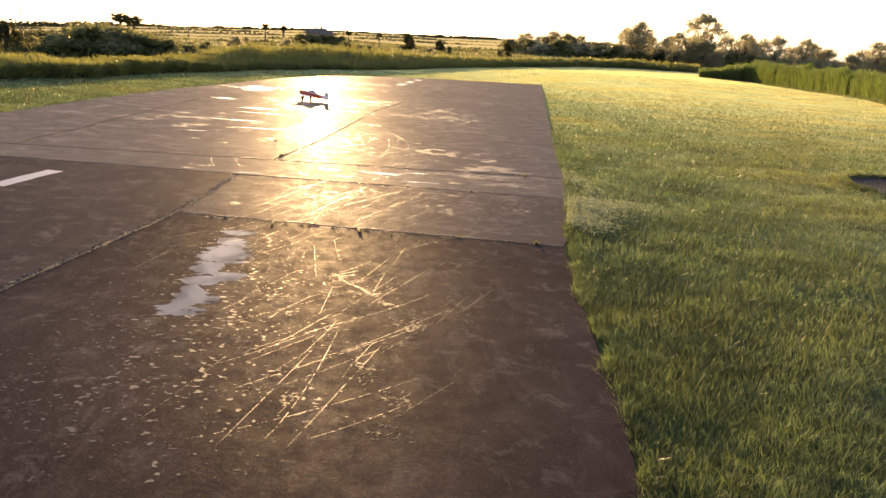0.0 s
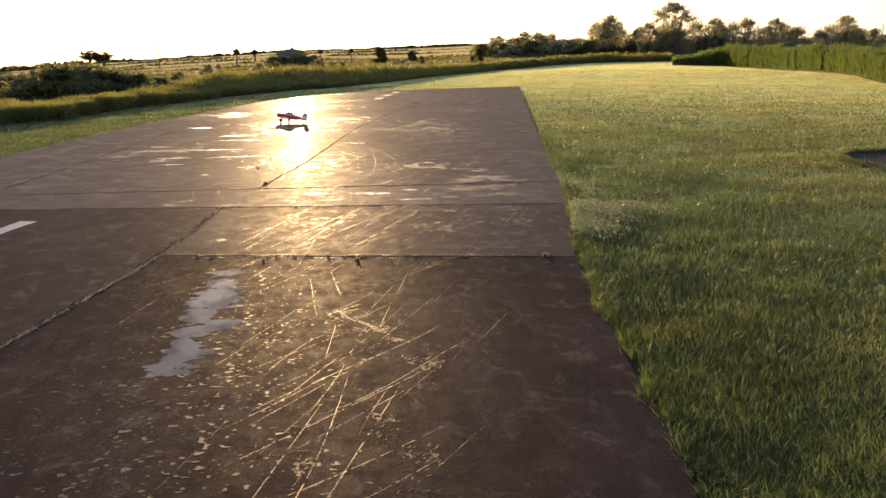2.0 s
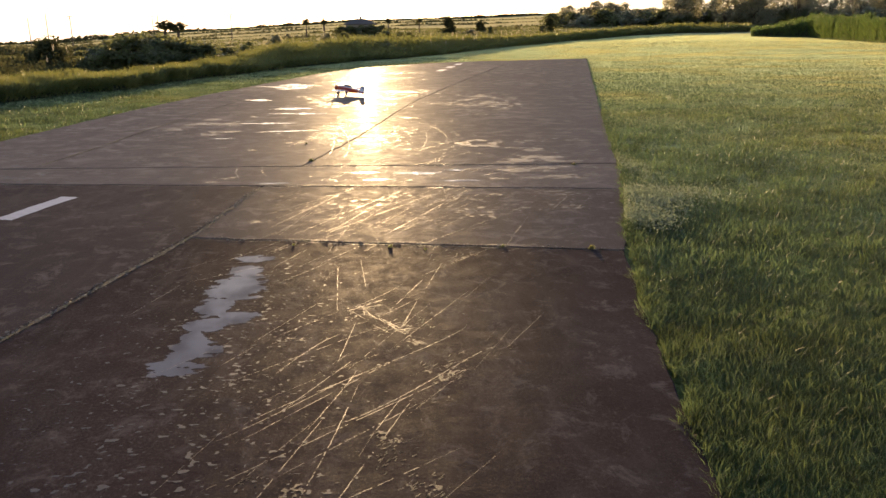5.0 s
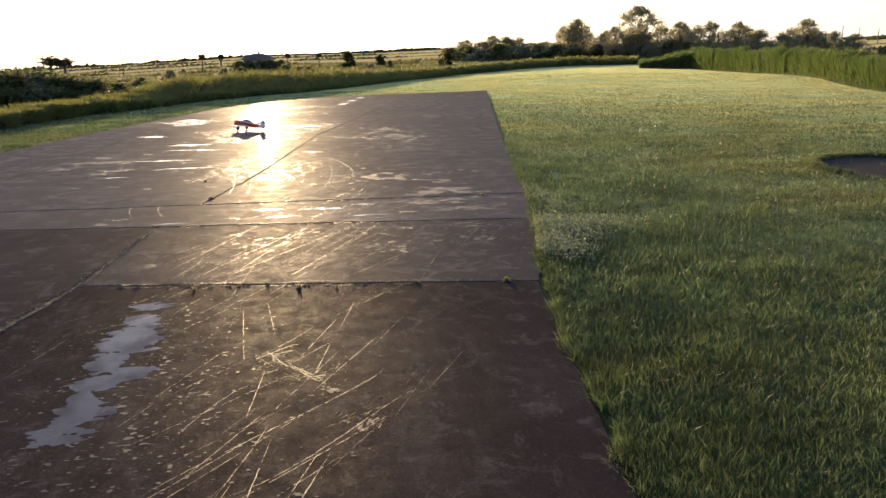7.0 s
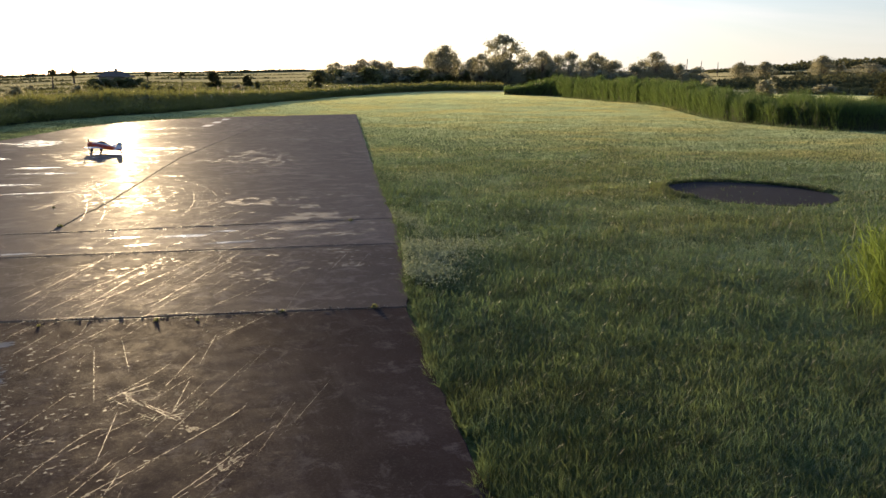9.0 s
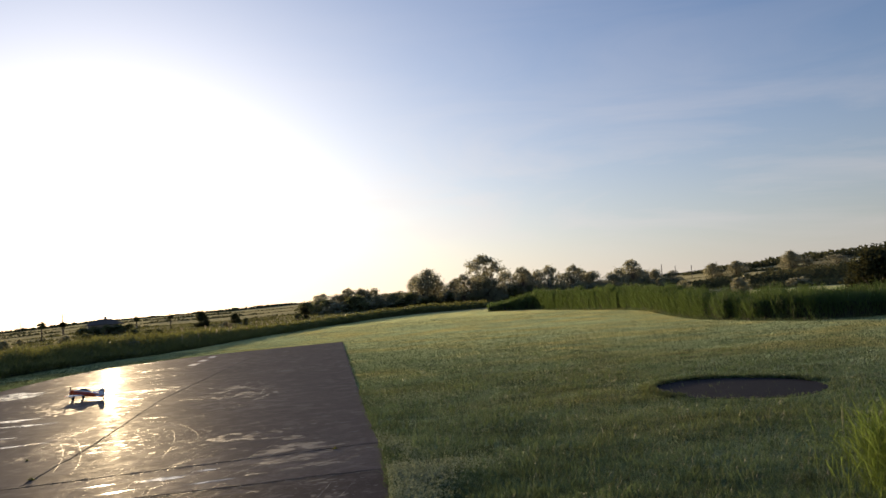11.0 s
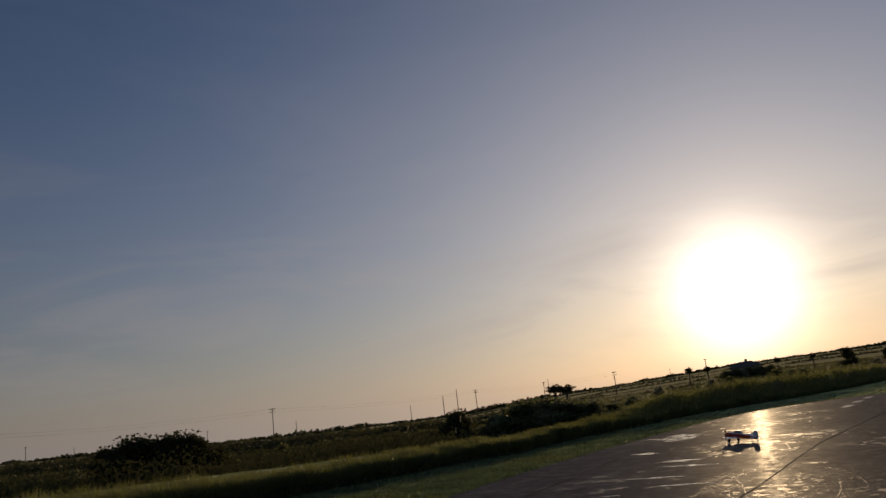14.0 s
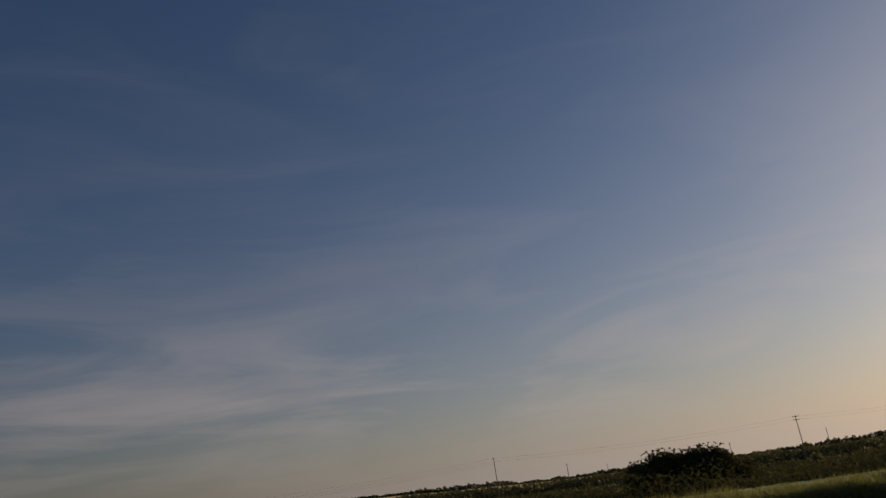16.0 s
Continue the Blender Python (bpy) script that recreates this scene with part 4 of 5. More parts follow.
def ragged_edge(y, seed):
    """How far the turf has crept over the tarmac's edge, along y."""
    r = np.random.default_rng(seed)
    out = np.zeros_like(y)
    for step, amp in ((0.9, 0.018), (0.31, 0.016), (0.10, 0.016)):
        out += np.interp(y / step, np.arange(-200, 1600), r.normal(0, 1, 1800)) * amp
    return out


REED_Y = [-12, -5, 4, 11, 16, 18, 20.5, 23.6, 27.6, 30.5, 35, 41, 46, 53]
REED_X = [-24, -20, -15.5, -13, -11, -10, -9.4, -8.2, -7.5, -6.5, -5.2, -2.5, 0.5, 3.3]
BANK_LINE = [(47.5, 108), (51, 99), (45.4, 78), (36.9, 54.5), (27.3, 33.6), (26.2, 28), (26.3, 25.2), (31, 23.5), (42, 18)]


def behind_reeds(x, y):
    """Rough land on the far side of the reed bank."""
    return x < np.interp(y, REED_Y, REED_X) - 0.8


def needle_blades(quads):
    """Far blades as plain triangles."""
    half = (quads[:, 3] - quads[:, 1]) * 0.6
    return np.stack([quads[:, 0] - half, quads[:, 0] + half, quads[:, 2]], 1)


def mown_grass():
    near, far_off = [], []
    for r0, r1, a0, a1, thin in ((1.6, 130.0, 4, 60, 1.15), (9.0, 45.0, -66, 4, 2.2), (1.2, 9.0, 60, 180, 0.3), (6.0, 12.0, -180, -66, 0.3)):
        rs = np.geomspace(r0, r1, 600)
        per = np.where(rs < 30, 12500 * (3.0 / np.maximum(rs, 3.0)) ** 1.9, 158 * (30.0 / rs) ** 2.0) * thin
        cum = np.concatenate([[0], np.cumsum((per * rs)[1:] * np.diff(rs))])
        n = int(cum[-1] * radians(a1 - a0))
        r = np.interp(rng.random(n) * cum[-1], cum, rs)
        a = np.radians(rng.uniform(a0, a1, n))
        x, y = r * np.sin(a), r * np.cos(a)
        ragged = np.clip(ragged_edge(y, 3) + rng.normal(0, 0.015, n), -0.08, 0.07)
        ragged = np.where(x > mid_x(20) + (y - 20) * 0.2, -ragged, ragged)
        keep = ~on_runway(x - ragged, y, 0.0) & ~(in_pad(x, y) & (rng.random(n) < 0.985)) & ~behind_reeds(x, y)
        x, y, r = x[keep], y[keep], r[keep]
        n = len(x)
        tall = 0.55 + 0.50 * patch_noise(x * 2.6, y * 2.6, 31) + 0.40 * patch_noise(x * 0.7, y * 0.9, 32) + 0.12 * rng.normal(0, 1, n)
        z = np.full(n, -0.035)
        hill = r > 27
        z[hill] = [ground_xy(px, py) - 0.005 for px, py in zip(x[hill], y[hill])]
        length = rng.uniform(0.04, 0.095, n) * np.clip(tall, 0.4, 1.5) * np.clip(1.15 - r * 0.012, 0.65, 1.1)
        quads = blades(x, y, z, length, np.clip(0.0009 * r, 0.0026, 0.015) * rng.uniform(0.6, 1.4, n), 0.5, rng)
        near.append(quads[r < 7])
        far_off.append(needle_blades(quads[r >= 7]))
    # a low fringe that creeps over the runway's edges
    y = 1.0 + 15.0 * rng.random(9000) ** 1.15
    x = np.interp(y, RIGHT_Y, RIGHT_X) + np.abs(rng.normal(0.0, 0.07, len(y))) - 0.015 - np.clip(ragged_edge(y, 3), -0.08, 0.07)
    near.append(blades(x, y, np.full(len(y), -0.03), rng.uniform(0.035, 0.085, len(y)), rng.uniform(0.0025, 0.005, len(y)), 0.75, rng))
    y = 1.0 + 9.0 * rng.random(4500)
    x = np.interp(y, RIGHT_Y, RIGHT_X) + rng.uniform(-0.03, 0.06, len(y)) - np.clip(ragged_edge(y, 3), -0.08, 0.07)
    near.append(blades(x, y, np.full(len(y), -0.02), rng.uniform(0.04, 0.10, len(y)), rng.uniform(0.0025, 0.005, len(y)), 1.0, rng))
    # longer blades round the sunken pad
    k = rng.uniform(-0.25, math.pi + 0.25, 5000)
    f = rng.uniform(0.97, 1.14, 5000)
    near.append(blades(PAD_X + np.cos(k) * PAD_RX * f, PAD_Y + np.sin(k) * PAD_RY * f, np.full(5000, -0.03), rng.uniform(0.05, 0.12, 5000), rng.uniform(0.006, 0.013, 5000), 0.5, rng))
    ob = grid_mesh("mown_grass", near + far_off, M_BLADE)
    tagged(ob, "short green mown grass wet with dew beside the runway", "grass", kind="stuff")


mown_grass()


def uncut_fringe():
    """Longer grass that the mower leaves at the foot of the tall bank."""
    line = np.array(BANK_LINE, float)
    s = np.concatenate([[0], np.cumsum(np.hypot(*np.diff(line, axis=0).T))])
    t = rng.random(16000) * s[-1]
    x, y = np.interp(t, s, line[:, 0]), np.interp(t, s, line[:, 1])
    r = np.hypot(x, y)
    d = rng.uniform(-0.9, 0.9, len(t)) + 0.5 * (patch_noise(x * 0.8, y * 0.8, 61) - 0.5)
    x, y = x + x / r * d, y + y / r * d
    z = np.array([ground_xy(a, b) - 0.02 for a, b in zip(x, y)])
    ob = grid_mesh("uncut_fringe", [needle_blades(blades(x, y, z, rng.uniform(0.10, 0.34, len(t)) * (0.7 + 0.4 * (d > 0)), 0.0007 * r * rng.uniform(0.6, 1.3, len(t)), 0.4, rng))], M_BLADE)
    tagged(ob, "uncut fringe of grass along the tall bank", "grass", kind="stuff")


uncut_fringe()


def clover():
    spots = ((2.42, 7.55, 0.17, 0.30, 4600), (2.16, 6.75, 0.13, 0.22, 3200), (2.85, 7.7, 0.25, 0.22, 1400), (2.75, 9.3, 0.10, 0.6, 1200), (4.3, 13.5, 0.5, 0.5, 900))
    x = np.concatenate([rng.normal(a, c, n) for a, b, c, d, n in spots])
    y = np.concatenate([rng.normal(b, d, n) for a, b, c, d, n in spots])
    keep = ~on_runway(x, y, -0.02)
    x, y = x[keep], y[keep]
    n = len(x)
    ob = grid_mesh("clover_patch", blades(x, y, rng.uniform(0.015, 0.070, n), rng.uniform(0.014, 0.026, n), rng.uniform(0.009, 0.015, n), 1.1, rng), M_CLOVER)
    tagged(ob, "pale low clover growing at the runway edge", "clover", kind="stuff")


clover()


def bare_pad():
    ring = [(PAD_X + math.cos(k * math.tau / 60) * PAD_RX * (1 + 0.02 * math.sin(k * 0.9)), PAD_Y + math.sin(k * math.tau / 60) * PAD_RY * (1 + 0.03 * math.sin(k * 0.6))) for k in range(60)]
    bm = bmesh.new()
    top = [bm.verts.new((x, y, -0.022)) for x, y in ring]
    low = [bm.verts.new((x, y, -0.10)) for x, y in ring]
    bm.faces.new(top)
    for i in range(60):
        bm.faces.new((top[i], low[i], low[(i + 1) % 60], top[(i + 1) % 60]))
    bmesh.ops.recalc_face_normals(bm, faces=bm.faces)
    tagged(part("tarmac_pad", bm, M_MAT), "round dark tarmac pad sunk in the mown grass", "pad", kind="structure")


bare_pad()

# ---- tall grass ----


def tall_grass(name, label, line, heights, depth, per_metre, width, mat, shag=0.9, front=1.0, lean=0.55, core=0.66):
    p, whole_depth, whole_front = np.array(line, float), depth, front
    seg = np.hypot(*np.diff(p, axis=0).T)
    s = np.concatenate([[0], np.cumsum(seg)])
    dist = np.hypot(p[:, 0], p[:, 1])
    xs = np.linspace(0, s[-1], 4000)
    weight = per_metre / np.maximum(np.interp(xs, s, dist) / 30.0, 0.6)
    cum = np.concatenate([[0], np.cumsum((weight[1:] + weight[:-1]) / 2 * np.diff(xs))])
    n = int(cum[-1])
    t = np.interp(rng.random(n) * cum[-1], cum, xs)
    x, y = np.interp(t, s, p[:, 0]), np.interp(t, s, p[:, 1])
    h = np.interp(t, s, heights)
    away = np.stack([x, y], 1) / np.hypot(x, y)[:, None]
    lump = np.array([noise.noise(Vector((p, q, 0.0)) * 0.55) + 0.6 * noise.noise(Vector((p, q, 7.0)) * 1.6) for p, q in zip(x, y)])
    depth = np.interp(t, s, depth) if isinstance(depth, list) else depth
    d = (rng.random(n) ** (1.3 if front == 0.82 else 1.6)) * depth + lump * (0.40 + 0.10 * h)
    x, y = x + away[:, 0] * d, y + away[:, 1] * d
    mod = np.array([0.9 + 0.22 * noise.noise(Vector((p, q, 3.0)) * 0.45) + 0.26 * noise.noise(Vector((p, q, 9.0)) * 1.5) for p, q in zip(x, y)])
    front = np.interp(t, s, front) if isinstance(front, list) else front
    h = h * mod * (front + (1 - front) * np.clip(d / (depth * 0.7), 0, 1))
    gz = np.array([ground_xy(a, b) for a, b in zip(x, y)])
    start = rng.random(n) ** 0.9 * h * 0.78
    length = np.minimum(h * rng.uniform(0.25, 0.62, n), 0.85)
    length = np.where(start + length > h, h - start, length) + 0.05
    k = np.maximum(np.hypot(x, y) / 30.0, 0.6)
    quads = blades(x, y, gz + start, length, width * k * rng.uniform(0.6, 1.3, n), lean, rng, bend=0.6 * shag)
    ob = grid_mesh(name, [needle_blades(quads)], mat)
    tagged(ob, label, "tall grass", kind="stuff")
    # a solid dark core added inside, in place of packed stems, to block the sun
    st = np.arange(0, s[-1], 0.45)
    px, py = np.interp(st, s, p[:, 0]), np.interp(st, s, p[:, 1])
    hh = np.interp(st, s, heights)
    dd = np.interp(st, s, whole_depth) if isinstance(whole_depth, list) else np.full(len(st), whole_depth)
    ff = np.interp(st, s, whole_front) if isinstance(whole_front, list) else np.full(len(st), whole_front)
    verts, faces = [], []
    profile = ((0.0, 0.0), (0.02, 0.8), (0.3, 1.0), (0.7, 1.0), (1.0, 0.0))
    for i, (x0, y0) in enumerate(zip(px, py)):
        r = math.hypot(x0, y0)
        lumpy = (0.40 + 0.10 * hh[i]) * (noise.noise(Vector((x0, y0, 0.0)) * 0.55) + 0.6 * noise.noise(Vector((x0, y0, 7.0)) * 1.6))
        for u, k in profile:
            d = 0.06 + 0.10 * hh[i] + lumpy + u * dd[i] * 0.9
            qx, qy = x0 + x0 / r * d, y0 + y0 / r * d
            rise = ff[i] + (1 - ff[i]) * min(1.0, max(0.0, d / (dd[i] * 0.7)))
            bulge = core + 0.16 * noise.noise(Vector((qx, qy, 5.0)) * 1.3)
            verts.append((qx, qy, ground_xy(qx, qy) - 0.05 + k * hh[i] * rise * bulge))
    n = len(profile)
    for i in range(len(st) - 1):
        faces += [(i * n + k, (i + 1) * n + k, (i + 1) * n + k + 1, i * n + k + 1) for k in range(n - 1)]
    new("shade_core", mesh_from("shade_core", verts, faces, M_SHADE_CORE, True)).parent = ob


tall_grass("tall_grass_bank", "thick bank of tall green grass along the field edge",
           BANK_LINE,
           [1.2, 3.1, 2.85, 2.3, 1.85, 1.65, 1.55, 1.5, 1.5], 6.0, 2600, 0.016, M_REED, shag=0.5, front=0.82, lean=0.26)
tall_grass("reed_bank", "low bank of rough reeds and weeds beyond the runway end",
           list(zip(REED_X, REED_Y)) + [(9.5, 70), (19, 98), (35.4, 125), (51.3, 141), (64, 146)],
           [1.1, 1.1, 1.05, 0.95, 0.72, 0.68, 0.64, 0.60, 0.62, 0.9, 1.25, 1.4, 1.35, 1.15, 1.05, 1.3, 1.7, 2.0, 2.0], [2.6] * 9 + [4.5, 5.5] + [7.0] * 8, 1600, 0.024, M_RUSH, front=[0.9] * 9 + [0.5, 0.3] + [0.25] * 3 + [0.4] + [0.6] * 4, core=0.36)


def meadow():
    """Uncut grass over the rough ground beyond the reeds, coloured paler for haze."""
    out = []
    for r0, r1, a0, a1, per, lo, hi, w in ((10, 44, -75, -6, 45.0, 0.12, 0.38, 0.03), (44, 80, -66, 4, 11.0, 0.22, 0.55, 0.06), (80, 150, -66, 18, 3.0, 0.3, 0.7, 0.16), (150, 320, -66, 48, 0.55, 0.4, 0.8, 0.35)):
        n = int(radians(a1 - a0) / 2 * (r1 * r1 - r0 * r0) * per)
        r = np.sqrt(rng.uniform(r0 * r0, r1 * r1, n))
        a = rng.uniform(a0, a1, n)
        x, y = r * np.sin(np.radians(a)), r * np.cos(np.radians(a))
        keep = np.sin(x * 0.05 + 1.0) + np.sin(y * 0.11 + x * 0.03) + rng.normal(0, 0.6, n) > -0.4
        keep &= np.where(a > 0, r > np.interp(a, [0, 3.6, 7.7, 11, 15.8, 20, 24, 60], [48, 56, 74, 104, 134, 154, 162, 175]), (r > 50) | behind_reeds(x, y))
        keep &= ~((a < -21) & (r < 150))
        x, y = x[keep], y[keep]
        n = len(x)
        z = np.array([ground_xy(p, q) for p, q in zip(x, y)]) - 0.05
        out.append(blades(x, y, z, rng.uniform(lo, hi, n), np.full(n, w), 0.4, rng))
    tagged(grid_mesh("meadow_grass", np.concatenate(out), M_MEADOW), "uncut meadow grass on the rough land, paled for haze", "meadow grass", kind="stuff")


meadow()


def tuft(x, y, h, r, n):
    q = rng.normal(0, r, (n, 2)) + (x, y)
    ob = grid_mesh("grass_tuft", blades(q[:, 0], q[:, 1], np.full(n, -0.03) + rng.random(n) * h * 0.55, h * rng.uniform(0.25, 0.6, n), rng.uniform(0.004, 0.010, n), 0.5, rng, 0.6), M_TUFT)
    tagged(ob, "tall uncut tuft of yellow-green grass", "grass tuft")


tuft(5.42, 4.4, 0.85, 0.20, 4200)


def plumes():
    out = []
    for i in range(40):
        az = rng.uniform(1.5, 13) if i < 34 else rng.uniform(-30, -5)
        d = float(np.interp(az, [1.5, 3.6, 7.7, 11.0, 13.0], [47, 54, 71.5, 101, 113])) + rng.uniform(0.5, 2.5) if i < 34 else rng.uniform(40, 46)
        p = polar(az, d)
        z = ground_xy(p.x, p.y)
        top = z + rng.uniform(0.9, 1.45)
        n = 14
        q = rng.normal(0, 0.022, (n, 2)) + (p.x, p.y)
        out.append(blades(q[:, 0], q[:, 1], rng.uniform(top - 0.35, top - 0.1, n), rng.uniform(0.10, 0.24, n), np.full(n, 0.02), 0.22, rng))
        out.append(blades(np.array([p.x]), np.array([p.y]), np.array([z]), np.array([top - z - 0.2]), np.array([0.008]), 0.02, rng, 0.0))
    tagged(grid_mesh("seed_plumes", np.concatenate(out), M_PLUME), "pale feathery seed heads standing above the reeds", "seed heads", kind="stuff")


plumes()

# ---- trees and shrubs ----


def leaf_cloud(centres, radii, per, size):
    out = []
    for c, r in zip(centres, radii):
        v = rng.normal(0, 1, (per, 3))
        v = v / np.linalg.norm(v, axis=1)[:, None] * (rng.random(per) ** 0.5 * rng.uniform(0.75, 1.45, per))[:, None] * np.array(r)
        p = v + np.array(c)
        a = rng.normal(0, 1, (per, 3))
        a /= np.linalg.norm(a, axis=1)[:, None]
        b = np.cross(a, rng.normal(0, 1, (per, 3)))
        b /= np.linalg.norm(b, axis=1)[:, None]
        s = size * rng.uniform(0.6, 1.3, per)
        out.append(np.stack([p - a * s[:, None], p - b * s[:, None] * 0.55, p + a * s[:, None], p + b * s[:, None] * 0.55], 1))
    return np.concatenate(out)


def crown_clumps(n, low, spread, lump, skew=1.0):
    """Clump centres over an uneven dome, in units of the tree's height."""
    cs, rs = [], []
    for i in range(n):
        u = rng.random() ** skew
        z = low + (0.93 - low) * u
        reach = spread * (1 - u ** 2.4) ** 0.6 * (0.70 + 0.30 * min(1.0, u * 4)) * rng.random() ** 0.5 * 1.12
        a = rng.uniform(0, math.tau)
        r = lump * rng.uniform(0.6, 1.25)
        cs.append((math.cos(a) * reach, math.sin(a) * reach, z))
        rs.append((r, r, r * 0.95))
    return cs, rs


def tree(name, label, clumps, low, spread, lump, per, leaf, mat, trunk_r=0.022, forks=6):
    """One tree of height 1, to be scaled: tapered trunk with limbs, and a crown of many leaves."""
    ob = new(name)
    cs, rs = crown_clumps(clumps, low, spread, lump)
    bm = bmesh.new()
    lean = rng.uniform(-0.04, 0.04, 2)
    fork = low * rng.uniform(0.7, 1.0)
    tube(bm, [(0, 0, -0.03), (lean[0] * 0.5, lean[1] * 0.5, fork * 0.5), (lean[0], lean[1], fork), (lean[0] * 1.3, lean[1] * 1.3, 0.75)], [trunk_r * 1.4, trunk_r, trunk_r * 0.8, trunk_r * 0.15], 7)
    order = rng.permutation(len(cs))[:forks]
    for k in order:
        c = Vector(cs[k])
        st = Vector((lean[0], lean[1], fork * rng.uniform(0.8, 1.2)))
        mid = st.lerp(c, 0.5) + Vector((0, 0, 0.02))
        tube(bm, [st, mid, c], [trunk_r * 0.55, trunk_r * 0.35, trunk_r * 0.1], 5)
    part("trunk", bm, M_BARK, ob)
    grid_mesh("crown", leaf_cloud(cs, rs, per, leaf), mat, ob)
    tagged(ob, label, "tree", "trees beyond the field")
    return ob


TREE_KINDS = [
    tree("broadleaf_tree", "dense dark broadleaf tree with a rounded uneven crown", 90, 0.10, 0.37, 0.125, 84, 0.020, M_LEAF, 0.022, 14),
    tree("broadleaf_tree", "bushy dark tree with a low ragged crown", 84, 0.05, 0.43, 0.13, 84, 0.020, M_LEAF, 0.022, 12),
    tree("airy_tree", "tall airy tree with thin see-through foliage", 150, 0.18, 0.36, 0.070, 50, 0.015, M_LEAF, 0.016, 30),
    tree("broadleaf_tree", "spreading dark tree with a flat-topped crown", 84, 0.13, 0.50, 0.12, 84, 0.020, M_LEAF, 0.022, 14),
    tree("broadleaf_tree", "low dark tree in the far tree line", 60, 0.05, 0.42, 0.13, 50, 0.030, M_LEAF),
]
# kind, azimuth, angle of its top, width in degrees, distance
ROW = [(3, 11.4, 1.25, 2.3, 125), (2, 13.3, 1.6, 1.5, 120), (1, 14.3, 1.45, 2.2, 118), (1, 16.7, 0.95, 1.4, 120), (0, 19.3, 2.55, 2.7, 112), (1, 18.4, 2.1, 1.7, 115),
       (1, 21.4, 1.75, 1.6, 115), (2, 23.6, 3.5, 3.7, 110), (2, 22.0, 2.1, 1.8, 108), (1, 24.0, 1.6, 3.0, 108), (2, 26.4, 2.35, 1.8, 112), (0, 26.7, 2.0, 1.5, 115)]
ROW += [(3, 28.4, 2.25, 2.2, 110), (2, 30.2, 2.25, 1.7, 112), (1, 31.6, 1.6, 2.2, 112), (1, 33.0, 1.3, 1.9, 110), (2, 34.4, 2.3, 2.0, 108), (1, 34.8, 1.6, 1.6, 110),
        (1, 36.1, 1.4, 1.5, 112), (1, 37.3, 1.2, 1.7, 114), (0, 40.0, 1.5, 1.6, 130), (0, 41.6, 1.55, 1.6, 130), (0, 45.1, 1.95, 1.6, 150), (0, 46.2, 1.4, 0.9, 150), (3, 47.8, 1.45, 3.0, 140)]


def put(ob, m, size, used=set()):
    """Sets a thing down at a pose and size: itself the first time, a copy after that."""
    if ob.name in used:
        return copy_thing(ob, m @ Matrix.Diagonal([a / b for a, b in zip(size, ob.scale)] + [1]))
    used.add(ob.name)
    ob.matrix_basis = m @ Matrix.Diagonal((*size, 1))
    return ob


ROW += [(4, az + 0.4 * math.sin(az * 3.1), float(np.interp(az, [10, 12, 15, 17, 20, 24, 30, 34, 37], [0.8, 1.1, 1.35, 0.85, 1.5, 1.85, 1.7, 1.45, 1.15])) + 0.2 * math.sin(az * 2.3), 2.2 + 0.4 * math.sin(az * 5.0), 120) for az in np.arange(11.0, 37.0, 1.3)]

for k, az, top, width, d in ROW:
    d, top = d * 2.3, top + 0.13
    p = polar(az, d)
    z = ground_xy(p.x, p.y) - 0.1
    h = EYE_Z + d * math.tan(radians(top)) - z
    spread = (0.40, 0.48, 0.38, 0.55, 0.48)[k]
    w = d * radians(width) / (2 * spread)
    put(TREE_KINDS[k], pose(p.x, p.y, z, 0, 0, rng.uniform(0, 360)), (w, w, h))


def shrub(label, mat, per=80, leaf=0.045):
    ob = new("shrub")
    cs, rs = crown_clumps(34, 0.04, 0.44, 0.20, 1.5)
    bm = bmesh.new()
    for i in range(5):
        c = Vector(cs[i])
        tube(bm, [(c.x * 0.15, c.y * 0.15, -0.04), c * 0.6, c], [0.03, 0.02, 0.006], 5)
    part("stem", bm, M_BARK, ob)
    grid_mesh("foliage", leaf_cloud(cs, rs, per, leaf), mat, ob)
    tagged(ob, label, "shrub", "shrubs in the rough ground")
    return ob


SHRUBS = [shrub("rounded dark green shrub in rough grass", M_SHRUB, 190), shrub("spreading shrub in the meadow beyond the field", M_SHRUB), shrub("dense dark bush beyond the reeds", M_BUSH, 260, 0.036), shrub("low scrub bush on the rough land", M_SHRUB, 26, 0.075), shrub("dark scrub bush under the far trees", M_LEAF, 26, 0.075)]


def place(ob, az, d, w, h, spread=0.44):
    p = polar(az, d)
    return put(ob, pose(p.x, p.y, ground_xy(p.x, p.y) - 0.05, 0, 0, rng.uniform(0, 360)), (w / (2 * spread), w / (2 * spread), h))


def by_top(ob, az, d, top, width):
    p = polar(az, d)
    h = EYE_Z + d * math.tan(radians(top)) - ground_xy(p.x, p.y) + 0.05
    place(ob, az, d, d * radians(width), max(h, 0.4))


by_top(SHRUBS[2], -24.3, 46, -0.70, 2.6)
by_top(SHRUBS[2], -46.6, 44, 0.05, 4.2)
by_top(SHRUBS[2], -43.8, 45, -0.05, 4.0)
by_top(SHRUBS[2], -45.2, 44.5, -0.20, 4.6)
by_top(SHRUBS[2], -48.2, 45, -0.45, 3.0)
by_top(SHRUBS[2], -41.6, 46, -1.2, 3.0)
for az, top, width in ((-21.2, -1.35, 1.8), (-20.2, -0.95, 2.2), (-19.2, -0.66, 2.6), (-18.2, -0.58, 2.6), (-17.2, -0.66, 2.5), (-16.3, -0.85, 2.4), (-15.4, -1.0, 2.2), (-14.5, -1.15, 2.2), (-13.4, -1.35, 2.0)):
    by_top(SHRUBS[0], az, 44 + 2 * math.sin(az * 4), top, width * 1.45)
